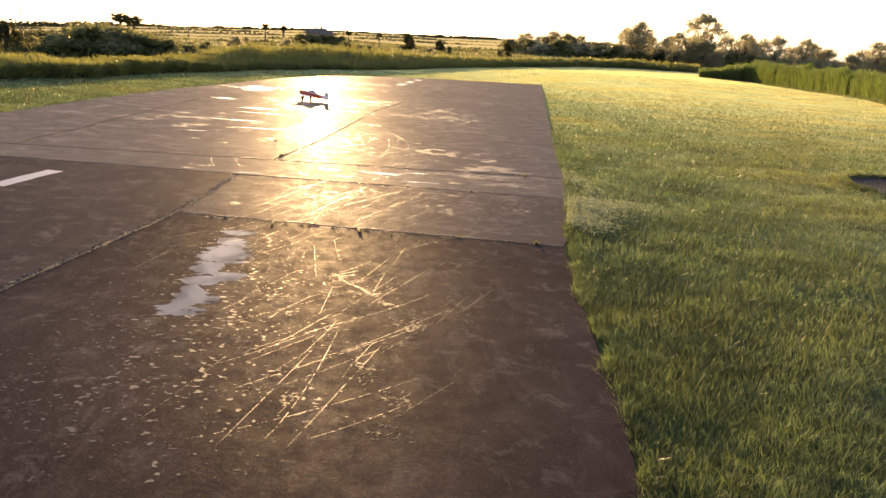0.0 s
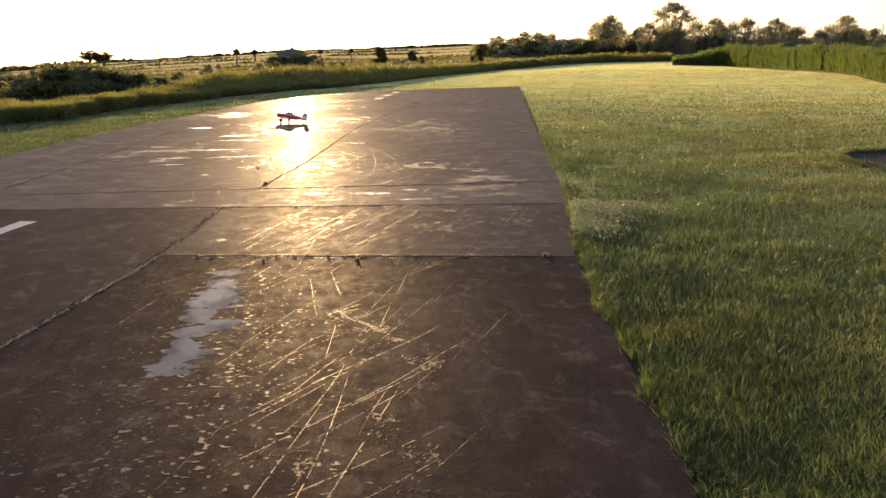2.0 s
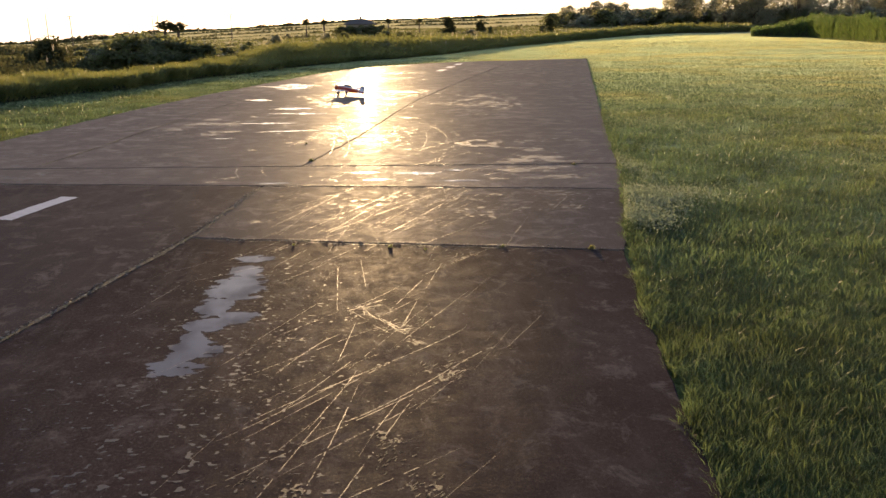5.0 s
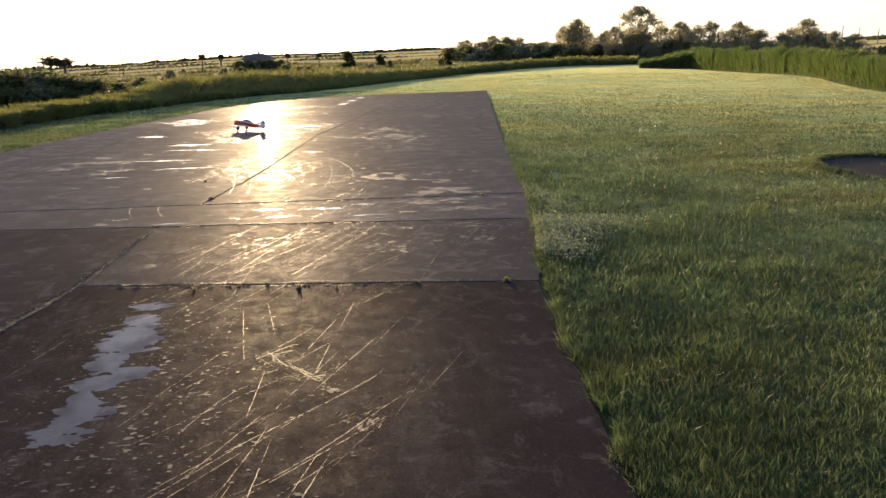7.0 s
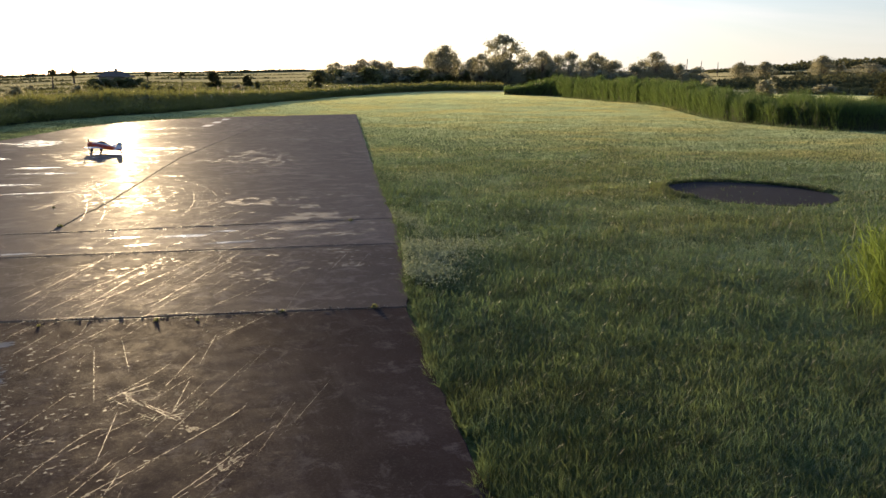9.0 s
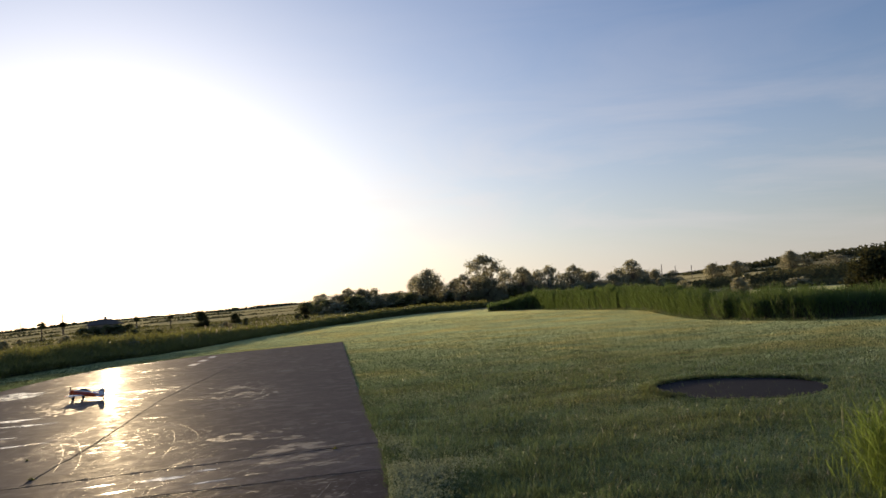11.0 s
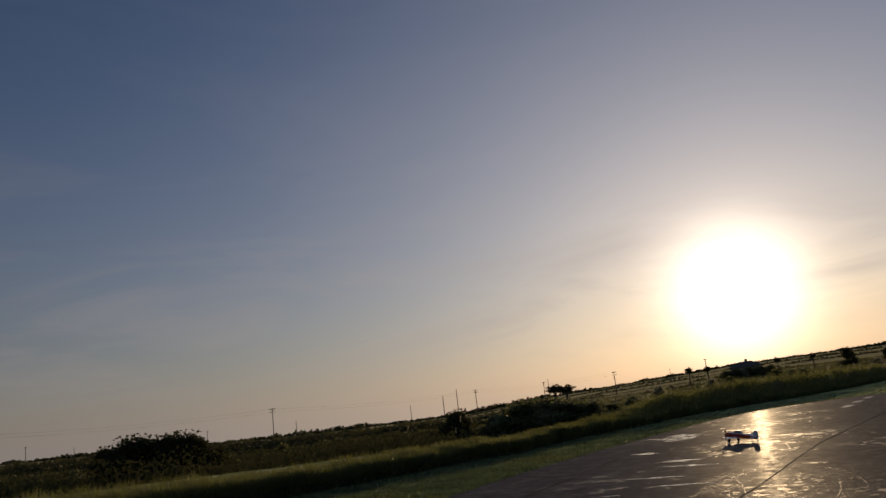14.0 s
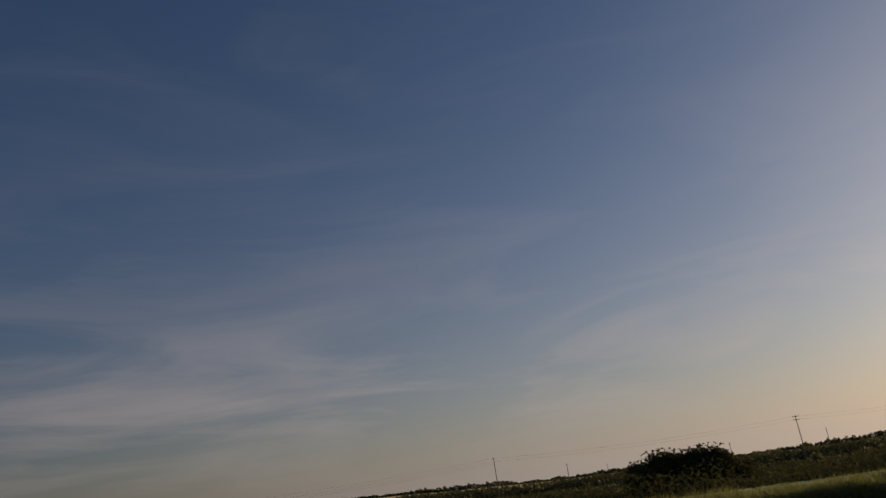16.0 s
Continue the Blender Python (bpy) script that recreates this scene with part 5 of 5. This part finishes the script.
by_top(SHRUBS[1], -12.0, 44, -1.7, 4.5)
by_top(SHRUBS[1], -21.0, 50, -1.6, 3.0)
by_top(SHRUBS[1], -6.0, 44, -1.15, 4.0)
by_top(SHRUBS[0], -2.5, 48, -1.10, 4.0)
by_top(SHRUBS[1], 1.0, 55, -1.0, 3.5)
by_top(SHRUBS[2], 2.85, 225, 0.60, 0.75)
by_top(SHRUBS[2], 5.1, 240, 0.34, 0.6)
for az in (-4.9, -4.2, -3.4, -2.7, -2.0):
    by_top(SHRUBS[3], az, 216, 0.02 + 0.06 * math.sin(az * 9), 1.1)
by_top(SHRUBS[2], 10.0, 200, 0.50, 0.8)
by_top(SHRUBS[2], 50.2, 60, 1.7, 3.4)
by_top(SHRUBS[2], 52.6, 62, 2.6, 4.0)
for az in np.arange(10.5, 38, 0.6):
    by_top(SHRUBS[int(rng.integers(3, 5))], az + rng.uniform(-0.4, 0.4), rng.uniform(250, 275), rng.uniform(0.4, 1.2), rng.uniform(1.3, 2.4))
for az in np.arange(38, 49, 3.7):
    by_top(SHRUBS[int(rng.integers(3, 5))], az, rng.uniform(110, 150), rng.uniform(0.1, 0.6), rng.uniform(1.0, 1.8))
for i in range(34):
    h = rng.uniform(0.6, 1.3)
    place(SHRUBS[1], rng.uniform(-58, -27) if i < 20 else rng.uniform(-21, -8), rng.uniform(50, 100), h * rng.uniform(1.0, 1.7), h)
for i in range(45):
    az, d = rng.uniform(-64, 18), math.exp(rng.uniform(math.log(75), math.log(320)))
    if az > 0:
        d = max(d, 185.0)
    place(SHRUBS[int(rng.integers(3, 5))], az, d, rng.uniform(1.4, 2.8), rng.uniform(0.9, 1.8))


def far_hedge():
    """Woods and hedgerows along the far rises, past counting."""
    out = []
    for r, a0, a1, hi, n in ((690.0, -70, 22, 3.6, 30000), (560.0, -66, 12, 2.6, 6000), (440.0, -66, 10, 2.4, 6000), (330.0, -60, 20, 2.0, 7000), (250.0, -66, 8, 1.6, 6000), (185.0, -66, -6, 1.3, 5000), (150.0, 36, 58, 2.6, 6000), (215.0, 35, 58, 3.6, 9000), (300.0, 35, 58, 3.2, 8000), (420.0, 38, 58, 3.4, 6000), (600.0, 36, 58, 3.0, 5000)):
        az = rng.uniform(a0, a1, n)
        h = hi * np.array([0.55 + 0.35 * noise.noise(Vector((k * 1.1, r, 0.0))) + 0.35 * noise.noise(Vector((k * 4.5, r, 3.0))) for k in az])
        h = h * np.clip(1.4 * np.sin(az * 0.47 + r) + 0.9, 0.55 if r > 600 else 0.15, 1.0) * np.where((az < -14) & (r > 600), 1.9, 1.0)
        d = r + rng.uniform(-6, 6, n)
        x, y = d * np.sin(np.radians(az)), d * np.cos(np.radians(az))
        z = np.array([ground_xy(p, q) for p, q in zip(x, y)]) - 0.4 + rng.random(n) ** 1.5 * np.maximum(h, 0.3)
        a = rng.normal(0, 1, (n, 3))
        a /= np.linalg.norm(a, axis=1)[:, None]
        b = np.cross(a, rng.normal(0, 1, (n, 3)))
        b /= np.linalg.norm(b, axis=1)[:, None]
        s = (rng.uniform(0.7, 1.3, n) * (r / 690) ** 0.7)[:, None]
        p = np.stack([x, y, z], 1)
        out.append(np.stack([p - a * s, p - b * s * 0.6, p + a * s, p + b * s * 0.6], 1))
    tagged(grid_mesh("far_hedgerows", np.concatenate(out), M_HEDGE), "distant hedgerows and woods along the hazy rise", "hedgerow", kind="stuff")


far_hedge()


def scrub_belt(n, az_low, az_high, near, far, spans, tops):
    """A thick, unbroken belt of scrub along a rise."""
    az = rng.uniform(az_low, az_high, n)
    hi = np.interp(az, spans, tops)
    h = hi * np.array([0.85 + 0.22 * noise.noise(Vector((k * 0.9, 5.0, 0.0))) + 0.25 * noise.noise(Vector((k * 4.0, 5.0, 3.0))) for k in az])
    d = rng.uniform(near, far, n)
    x, y = d * np.sin(np.radians(az)), d * np.cos(np.radians(az))
    z = np.array([ground_xy(p, q) for p, q in zip(x, y)]) - 0.2 + rng.random(n) ** 1.1 * h
    a = rng.normal(0, 1, (n, 3))
    a /= np.linalg.norm(a, axis=1)[:, None]
    c = np.cross(a, rng.normal(0, 1, (n, 3)))
    c /= np.linalg.norm(c, axis=1)[:, None]
    s = rng.uniform(0.3, 0.65, n)[:, None] * near / 250
    p = np.stack([x, y, z], 1)
    quads = np.stack([p - a * s, p - c * s * 0.6, p + a * s, p + c * s * 0.6], 1)
    tagged(grid_mesh("scrub_belt", quads, M_HEDGE), "thick dark belt of scrub along the rise", "scrub", kind="stuff")


scrub_belt(26000, -80, -20, 250, 275, [-80, -40, -33, -26, -20], [4.4, 4.4, 3.8, 3.2, 1.6])
scrub_belt(13000, 36, 60, 190, 225, [36, 39, 44, 50, 60], [1.4, 2.8, 3.6, 4.2, 4.6])
scrub_belt(9000, 38, 60, 540, 600, [38, 41, 46, 52, 60], [1.0, 4.0, 6.0, 7.0, 7.0])


def rough_scrub():
    """Low dark scrub over the hollow behind the reeds."""
    n = 80000
    az = rng.uniform(-84, -19, n)
    d = np.exp(rng.uniform(math.log(34), math.log(150), n))
    x, y = d * np.sin(np.radians(az)), d * np.cos(np.radians(az))
    h = 1.15 * np.clip(0.25 + 1.1 * patch_noise(x * 0.16, y * 0.16, 41) * patch_noise(x * 0.5, y * 0.5, 42) * 1.6, 0.2, 1.3) * np.interp(az, [-23, -19], [1.0, 0.4])
    z = np.array([ground_xy(p, q) for p, q in zip(x, y)]) - 0.1 + rng.random(n) * h
    a = rng.normal(0, 1, (n, 3))
    a /= np.linalg.norm(a, axis=1)[:, None]
    c = np.cross(a, rng.normal(0, 1, (n, 3)))
    c /= np.linalg.norm(c, axis=1)[:, None]
    s = (rng.uniform(0.7, 1.3, n) * 0.0034 * d)[:, None]
    p = np.stack([x, y, z], 1)
    leaves = np.stack([p - a * s, p - c * s * 0.6, p + a * s], 1)
    tagged(grid_mesh("rough_scrub", leaves, M_BUSH), "low dark scrub in the hollow behind the reeds", "scrub", kind="stuff")


rough_scrub()


def fan_palm():
    ob = new("palm_tree")
    bm = bmesh.new()
    tube(bm, [(0, 0, -0.02), (0.01, 0, 0.35), (0.02, 0.01, 0.80)], [0.035, 0.026, 0.024], 8)
    part("trunk", bm, M_BARK, ob)
    out = []
    for i in range(48):
        a, e = rng.uniform(0, math.tau), rng.uniform(-0.9, 1.4)
        d = np.array([math.cos(a) * math.cos(e), math.sin(a) * math.cos(e), math.sin(e)])
        tip = np.array([0.02, 0.01, 0.80]) + d * rng.uniform(0.03, 0.13)
        for j in range(14):
            f = rng.normal(0, 0.55, 3)
            q = d + f
            q /= np.linalg.norm(q)
            side = np.cross(q, rng.normal(0, 1, 3))
            side /= np.linalg.norm(side)
            end = tip + q * rng.uniform(0.08, 0.13) - np.array([0, 0, 0.025])
            out.append([tip, (tip + end) / 2 - side * 0.011, end, (tip + end) / 2 + side * 0.011])
    grid_mesh("fronds", np.array(out), M_PALM, ob)
    tagged(ob, "fan palm with a round head on a slim trunk", "palm tree", "palms beyond the field")
    return ob


palm = fan_palm()
PALMS = [(-7.4, 0.62, -0.70, 0.95), (-6.1, 0.58, -0.65, 0.95), (-1.5, 0.62, -0.25, 1.0), (0.72, 0.63, -0.08, 1.1), (-16.95, 0.55, -1.1, 1.0), (-16.15, 0.42, -1.1, 0.9)]
for i, (az, top, low, width) in enumerate(PALMS):
    d = 235.0 if i < 4 else 190.0
    p = polar(az, d)
    z = ground_xy(p.x, p.y)
    h = EYE_Z + d * math.tan(radians(top)) - z
    put(palm, pose(p.x, p.y, z, 0, 0, i * 70), (h * (1.1 if i < 4 else 1.9),) * 2 + (h,))

# ---- far house ----


def house():
    d = 228.0
    p = polar(-3.55, d)
    ob = new("house")
    z = ground_xy(p.x, p.y) + 0.35
    w, dp, h = 8.2, 6.5, 2.9
    bm = bmesh.new()
    box(bm, (0, 0, h / 2), (w, dp, h))
    part("wall", bm, M_WALL, ob, "pale rendered walls")
    bm = bmesh.new()
    e = 0.75
    base = [bm.verts.new(v) for v in ((-w / 2 - e, -dp / 2 - e, h), (w / 2 + e, -dp / 2 - e, h), (w / 2 + e, dp / 2 + e, h), (-w / 2 - e, dp / 2 + e, h))]
    low = [bm.verts.new((v.co.x, v.co.y, h - 0.18)) for v in base]
    r0, r1 = bm.verts.new((-w / 2 + 2.6, 0, h + 1.5)), bm.verts.new((w / 2 - 2.6, 0, h + 1.5))
    for f in ((base[0], base[1], r1, r0), (base[1], base[2], r1), (base[2], base[3], r0, r1), (base[3], base[0], r0)):
        bm.faces.new(f)
    for i in range(4):
        bm.faces.new((low[i], low[(i + 1) % 4], base[(i + 1) % 4], base[i]))
    bm.faces.new(low[::-1])
    bmesh.ops.recalc_face_normals(bm, faces=bm.faces)
    roof = part("roof", bm, M_ROOF, ob, "low hipped roof")
    bm = bmesh.new()
    box(bm, (0.2, 0, h + 1.65), (0.7, 0.7, 0.9))
    part("chimney", bm, M_WALL, roof)
    ob.matrix_basis = pose(p.x, p.y, z, 0, 0, 4)
    tagged(ob, "small pale single-storey house with a low hipped roof", "house")


house()


def far_house(az, d, w):
    p = polar(az, d)
    ob = new("house")
    z = ground_xy(p.x, p.y) - 0.3
    bm = bmesh.new()
    box(bm, (0, 0, 1.3), (w, 6, 2.6))
    part("wall", bm, M_WALL, ob)
    bm = bmesh.new()
    vs = [bm.verts.new(v) for v in ((-w / 2 - .5, -3.5, 2.6), (w / 2 + .5, -3.5, 2.6), (w / 2 + .5, 3.5, 2.6), (-w / 2 - .5, 3.5, 2.6), (-w / 2 + 1.5, 0, 4.1), (w / 2 - 1.5, 0, 4.1))]
    for f in ((0, 1, 5, 4), (2, 3, 4, 5), (1, 2, 5), (3, 0, 4), (3, 2, 1, 0)):
        bm.faces.new([vs[i] for i in f])
    bmesh.ops.recalc_face_normals(bm, faces=bm.faces)
    part("roof", bm, M_ROOF, ob)
    ob.matrix_basis = pose(p.x, p.y, z, 0, 0, -az + 8)
    tagged(ob, "distant house roof rising behind the tree line", "house")


far_house(30.9, 290, 12)
far_house(33.6, 300, 13)

# ---- power poles and cables ----


def pole(az, low, top, arms, height):
    d = height / (math.tan(radians(top)) - math.tan(radians(low)))
    d = min(d, 640.0)
    p = polar(az, d)
    z = ground_xy(p.x, p.y) - 0.3
    h = EYE_Z + d * math.tan(radians(top)) - z
    ob = new("power_pole")
    bm = bmesh.new()
    r = min(0.0011 * d * 0.42, 0.17)
    tube(bm, [(0, 0, 0), (0, 0, h * 0.5), (0, 0, h)], [r * 1.3, r * 1.1, r * 0.85], 8)
    part("mast", bm, M_POLE, ob)
    for k in range(arms):
        bm = bmesh.new()
        box(bm, (0, -r, h - 0.35 - 0.9 * k), (2.0, 0.14, 0.16))
        arm = part("crossarm", bm, M_POLE, ob)
        for x in (-0.9, 0.0, 0.9):
            bm = bmesh.new()
            tube(bm, [(x, -r, h - 0.28 - 0.9 * k), (x, -r, h - 0.05 - 0.9 * k)], [0.07, 0.05], 6)
            part("insulator", bm, M_WIRE, arm)
    ob.matrix_basis = pose(p.x, p.y, z, 0, 0, -az + 35)
    tagged(ob, "weathered timber power pole on the far rise", "power pole", "power poles")
    return Vector((p.x, p.y, z + h - 0.3))


POLES = [(-58.5, -0.5, 1.61, 0), (-53.4, -0.6, 0.35, 1), (-50.6, -0.7, -0.05, 0), (-42.15, -0.9, 0.05, 1), (-37.6, -0.85, 1.12, 2), (-36.0, -0.9, 0.05, 0), (-27.65, -0.8, 0.18, 0),
         (-25.2, -0.7, 0.63, 0), (-24.15, -0.75, 0.99, 0), (-22.75, -0.7, 0.8, 2), (-17.7, -0.45, 0.77, 1), (-17.35, -0.45, 0.93, 0), (-12.55, -0.7, 0.92, 2), (-8.65, 0.05, 0.66, 0), (-6.15, -0.3, 1.05, 1)]
TOPS = [pole(az, low, top, arms, 8.5) for az, low, top, arms in POLES]
for az, low, top in ((36.55, 0.9, 1.84), (37.5, 0.9, 1.7), (38.6, 0.9, 1.65), (40.3, 0.9, 1.73), (2.13, -0.05, 0.55)):
    pole(az, low, top, 0, 6.0)


def cable(a, b, sag):
    cu = bpy.data.curves.new("power_cable", "CURVE")
    cu.dimensions = "3D"
    cu.bevel_depth, cu.bevel_resolution = 0.013, 1
    sp = cu.splines.new("POLY")
    sp.points.add(16)
    for i in range(17):
        u = i / 16
        q = a.lerp(b, u) - Vector((0, 0, sag * 4 * u * (1 - u)))
        sp.points[i].co = (*q, 1.0)
    cu.materials.append(M_WIRE)
    tagged(new("power_cable", cu), "thin sagging overhead power cable between poles", "cable", "overhead cables")


for i, j in ((0, 4), (4, 9), (9, 12)):
    for off in (0.0, -0.9):
        cable(TOPS[i] + Vector((0, 0, off)), TOPS[j] + Vector((0, 0, off)), 1.2)
far_left = polar(-82, 250)
for off in (0.0, -0.9, -1.6):
    cable(Vector((far_left.x, far_left.y, TOPS[0].z)) + Vector((0, 0, off)), TOPS[0] + Vector((0, 0, off)), 1.0)

# ---- the model aeroplane ----
M_WHITE = plain("white_film", (0.78, 0.78, 0.80), 0.30, vary=0.05, scale=10)
M_ORANGE = plain("orange_film", (0.70, 0.10, 0.02), 0.30, vary=0.08, scale=10)
M_NAVY = plain("navy_film", (0.03, 0.03, 0.12), 0.30, vary=0.08, scale=10)
M_RUBBER = plain("black_rubber", (0.02, 0.02, 0.02), 0.7, vary=0.2, scale=20)
M_STEEL = plain("spring_steel", (0.45, 0.45, 0.46), 0.35, 0.9)
M_CANOPY = plain("smoked_canopy", (0.10, 0.11, 0.13), 0.08)


def loft(sections, sides=14):
    """A body along y through (y, z, half width, half height) sections."""
    bm = bmesh.new()
    rings = [[bm.verts.new((math.cos(s * math.tau / sides) * w, y, z + math.sin(s * math.tau / sides) * h)) for s in range(sides)] for y, z, w, h in sections]
    for r0, r1 in zip(rings, rings[1:]):
        for s in range(sides):
            bm.faces.new((r0[s], r1[s], r1[(s + 1) % sides], r0[(s + 1) % sides]))
    bm.faces.new(rings[0])
    bm.faces.new(rings[-1][::-1])
    bmesh.ops.recalc_face_normals(bm, faces=bm.faces)
    return bm


def panel(root, tip, thick):
    """A tapered flying surface between two chords: (leading edge, trailing edge) points."""
    bm = bmesh.new()
    rings = []
    for (le, te), th in ((root, thick), (tip, thick * 0.5)):
        le, te = Vector(le), Vector(te)
        ax = (te - le)
        up = Vector((0, 0, 1)) if abs(le.x - te.x) < 0.2 and thick > 0 else Vector((1, 0, 0))
        prof = [(0, 0), (0.1, 0.6), (0.3, 1.0), (0.65, 0.6), (1, 0.05), (0.65, -0.4), (0.3, -0.5), (0.1, -0.35)]
        rings.append([bm.verts.new(le + ax * u + up * (v * th)) for u, v in prof])
    n = len(rings[0])
    for s in range(n):
        bm.faces.new((rings[0][s], rings[0][(s + 1) % n], rings[1][(s + 1) % n], rings[1][s]))
    bm.faces.new(rings[0][::-1])
    bm.faces.new(rings[1])
    bmesh.ops.recalc_face_normals(bm, faces=bm.faces)
    return bm


def fin_panel(points, thick):
    bm = bmesh.new()
    a = [bm.verts.new((-thick, y, z)) for y, z in points]
    b = [bm.verts.new((thick, y, z)) for y, z in points]
    bm.faces.new(a)
    bm.faces.new(b[::-1])
    n = len(points)
    for i in range(n):
        bm.faces.new((a[i], b[i], b[(i + 1) % n], a[(i + 1) % n]))
    bmesh.ops.recalc_face_normals(bm, faces=bm.faces)
    return bm


def model_plane():
    ob = new("model_aeroplane")
    part("fuselage", loft([(-0.56, 0.20, 0.010, 0.022), (-0.40, 0.205, 0.026, 0.042), (-0.15, 0.21, 0.046, 0.062), (0.05, 0.21, 0.056, 0.070), (0.22, 0.205, 0.058, 0.068), (0.34, 0.20, 0.052, 0.060)]), M_ORANGE, ob, "orange fuselage", True)
    part("fuselage_top", loft([(-0.52, 0.222, 0.008, 0.012), (-0.35, 0.240, 0.020, 0.022), (-0.1, 0.262, 0.034, 0.030), (0.1, 0.268, 0.042, 0.030), (0.3, 0.252, 0.040, 0.022)]), M_WHITE, ob, "white upper deck", True)
    part("cowling", loft([(0.342, 0.20, 0.054, 0.062), (0.38, 0.20, 0.055, 0.060), (0.44, 0.198, 0.046, 0.050)]), M_ORANGE, ob, "", True)
    part("canopy", loft([(-0.12, 0.285, 0.010, 0.012), (-0.04, 0.297, 0.030, 0.034), (0.06, 0.300, 0.033, 0.040), (0.15, 0.290, 0.020, 0.018)]), M_CANOPY, ob, "smoked clear canopy", True)
    for s in (-1, 1):
        wing = part("wing", panel(((s * 0.045, 0.17, 0.165), (s * 0.045, -0.08, 0.165)), ((s * 0.54, 0.12, 0.205), (s * 0.54, -0.04, 0.205)), 0.024), M_WHITE, ob, "white wing")
        part("wing_tip", panel(((s * 0.541, 0.12, 0.205), (s * 0.541, -0.04, 0.205)), ((s * 0.60, 0.08, 0.210), (s * 0.60, 0.0, 0.210)), 0.013), M_ORANGE, wing, "orange wing tip")
        part("tailplane", panel(((s * 0.012, -0.42, 0.215), (s * 0.012, -0.55, 0.215)), ((s * 0.20, -0.47, 0.218), (s * 0.20, -0.56, 0.218)), 0.009), M_WHITE, ob)
        bm = bmesh.new()
        tube(bm, [(s * 0.13, 0.16, 0.165), (s * 0.155, 0.20, 0.095)], [0.006, 0.005], 6)
        leg = part("undercarriage_leg", bm, M_STEEL, ob)
        bm = bmesh.new()
        bmesh.ops.create_cone(bm, cap_ends=True, segments=20, radius1=0.040, radius2=0.040, depth=0.024, matrix=Matrix.Translation((s * 0.168, 0.20, 0.090)) @ Matrix.Rotation(math.pi / 2, 4, "Y"))
        bmesh.ops.bevel(bm, geom=[e for e in bm.edges if e.calc_length() < 0.02], offset=0.005, segments=2)
        part("wheel", bm, M_RUBBER, leg, "black rubber wheel", True)
        bm = bmesh.new()
        box(bm, (s * 0.150, 0.20, 0.128), (0.008, 0.06, 0.05))
        part("leg_cover", bm, M_ORANGE, leg)
    fin = part("fin", fin_panel([(-0.40, 0.235), (-0.47, 0.37), (-0.53, 0.39), (-0.58, 0.36), (-0.59, 0.20), (-0.55, 0.19)], 0.006), M_WHITE, ob, "white tail fin")
    part("fin_stripe", fin_panel([(-0.455, 0.325), (-0.465, 0.345), (-0.582, 0.325), (-0.584, 0.305)], 0.0085), M_NAVY, fin, "navy stripe")
    for s in (-1, 1):
        bm = bmesh.new()
        box(bm, (s * 0.053, 0.05, 0.225), (0.012, 0.46, 0.014))
        part("side_stripe", bm, M_NAVY, ob, "navy side stripe")
    part("spinner", loft([(0.441, 0.198, 0.028, 0.028), (0.47, 0.198, 0.022, 0.022), (0.50, 0.198, 0.005, 0.005)], 12), M_NAVY, ob, "", True)
    bm = bmesh.new()
    box(bm, (0, 0.456, 0.198), (0.022, 0.012, 0.26))
    part("propeller", bm, M_RUBBER, ob, "black two-blade propeller")
    bm = bmesh.new()
    tube(bm, [(0, -0.52, 0.19), (0, -0.56, 0.154)], [0.005, 0.004], 6)
    tail_leg = part("tail_leg", bm, M_STEEL, ob)
    bm = bmesh.new()
    bmesh.ops.create_cone(bm, cap_ends=True, segments=14, radius1=0.018, radius2=0.018, depth=0.012, matrix=Matrix.Translation((0, -0.565, 0.150)) @ Matrix.Rotation(math.pi / 2, 4, "Y"))
    part("tail_wheel", bm, M_RUBBER, tail_leg)
    ob.matrix_basis = pose(-1.62, 20.4, -0.0632, 6.1, 0, 52) @ Matrix.Scale(0.96, 4)
    tagged(ob, "orange and white radio-controlled warbird taxiing on the tarmac", "model aeroplane")


model_plane()
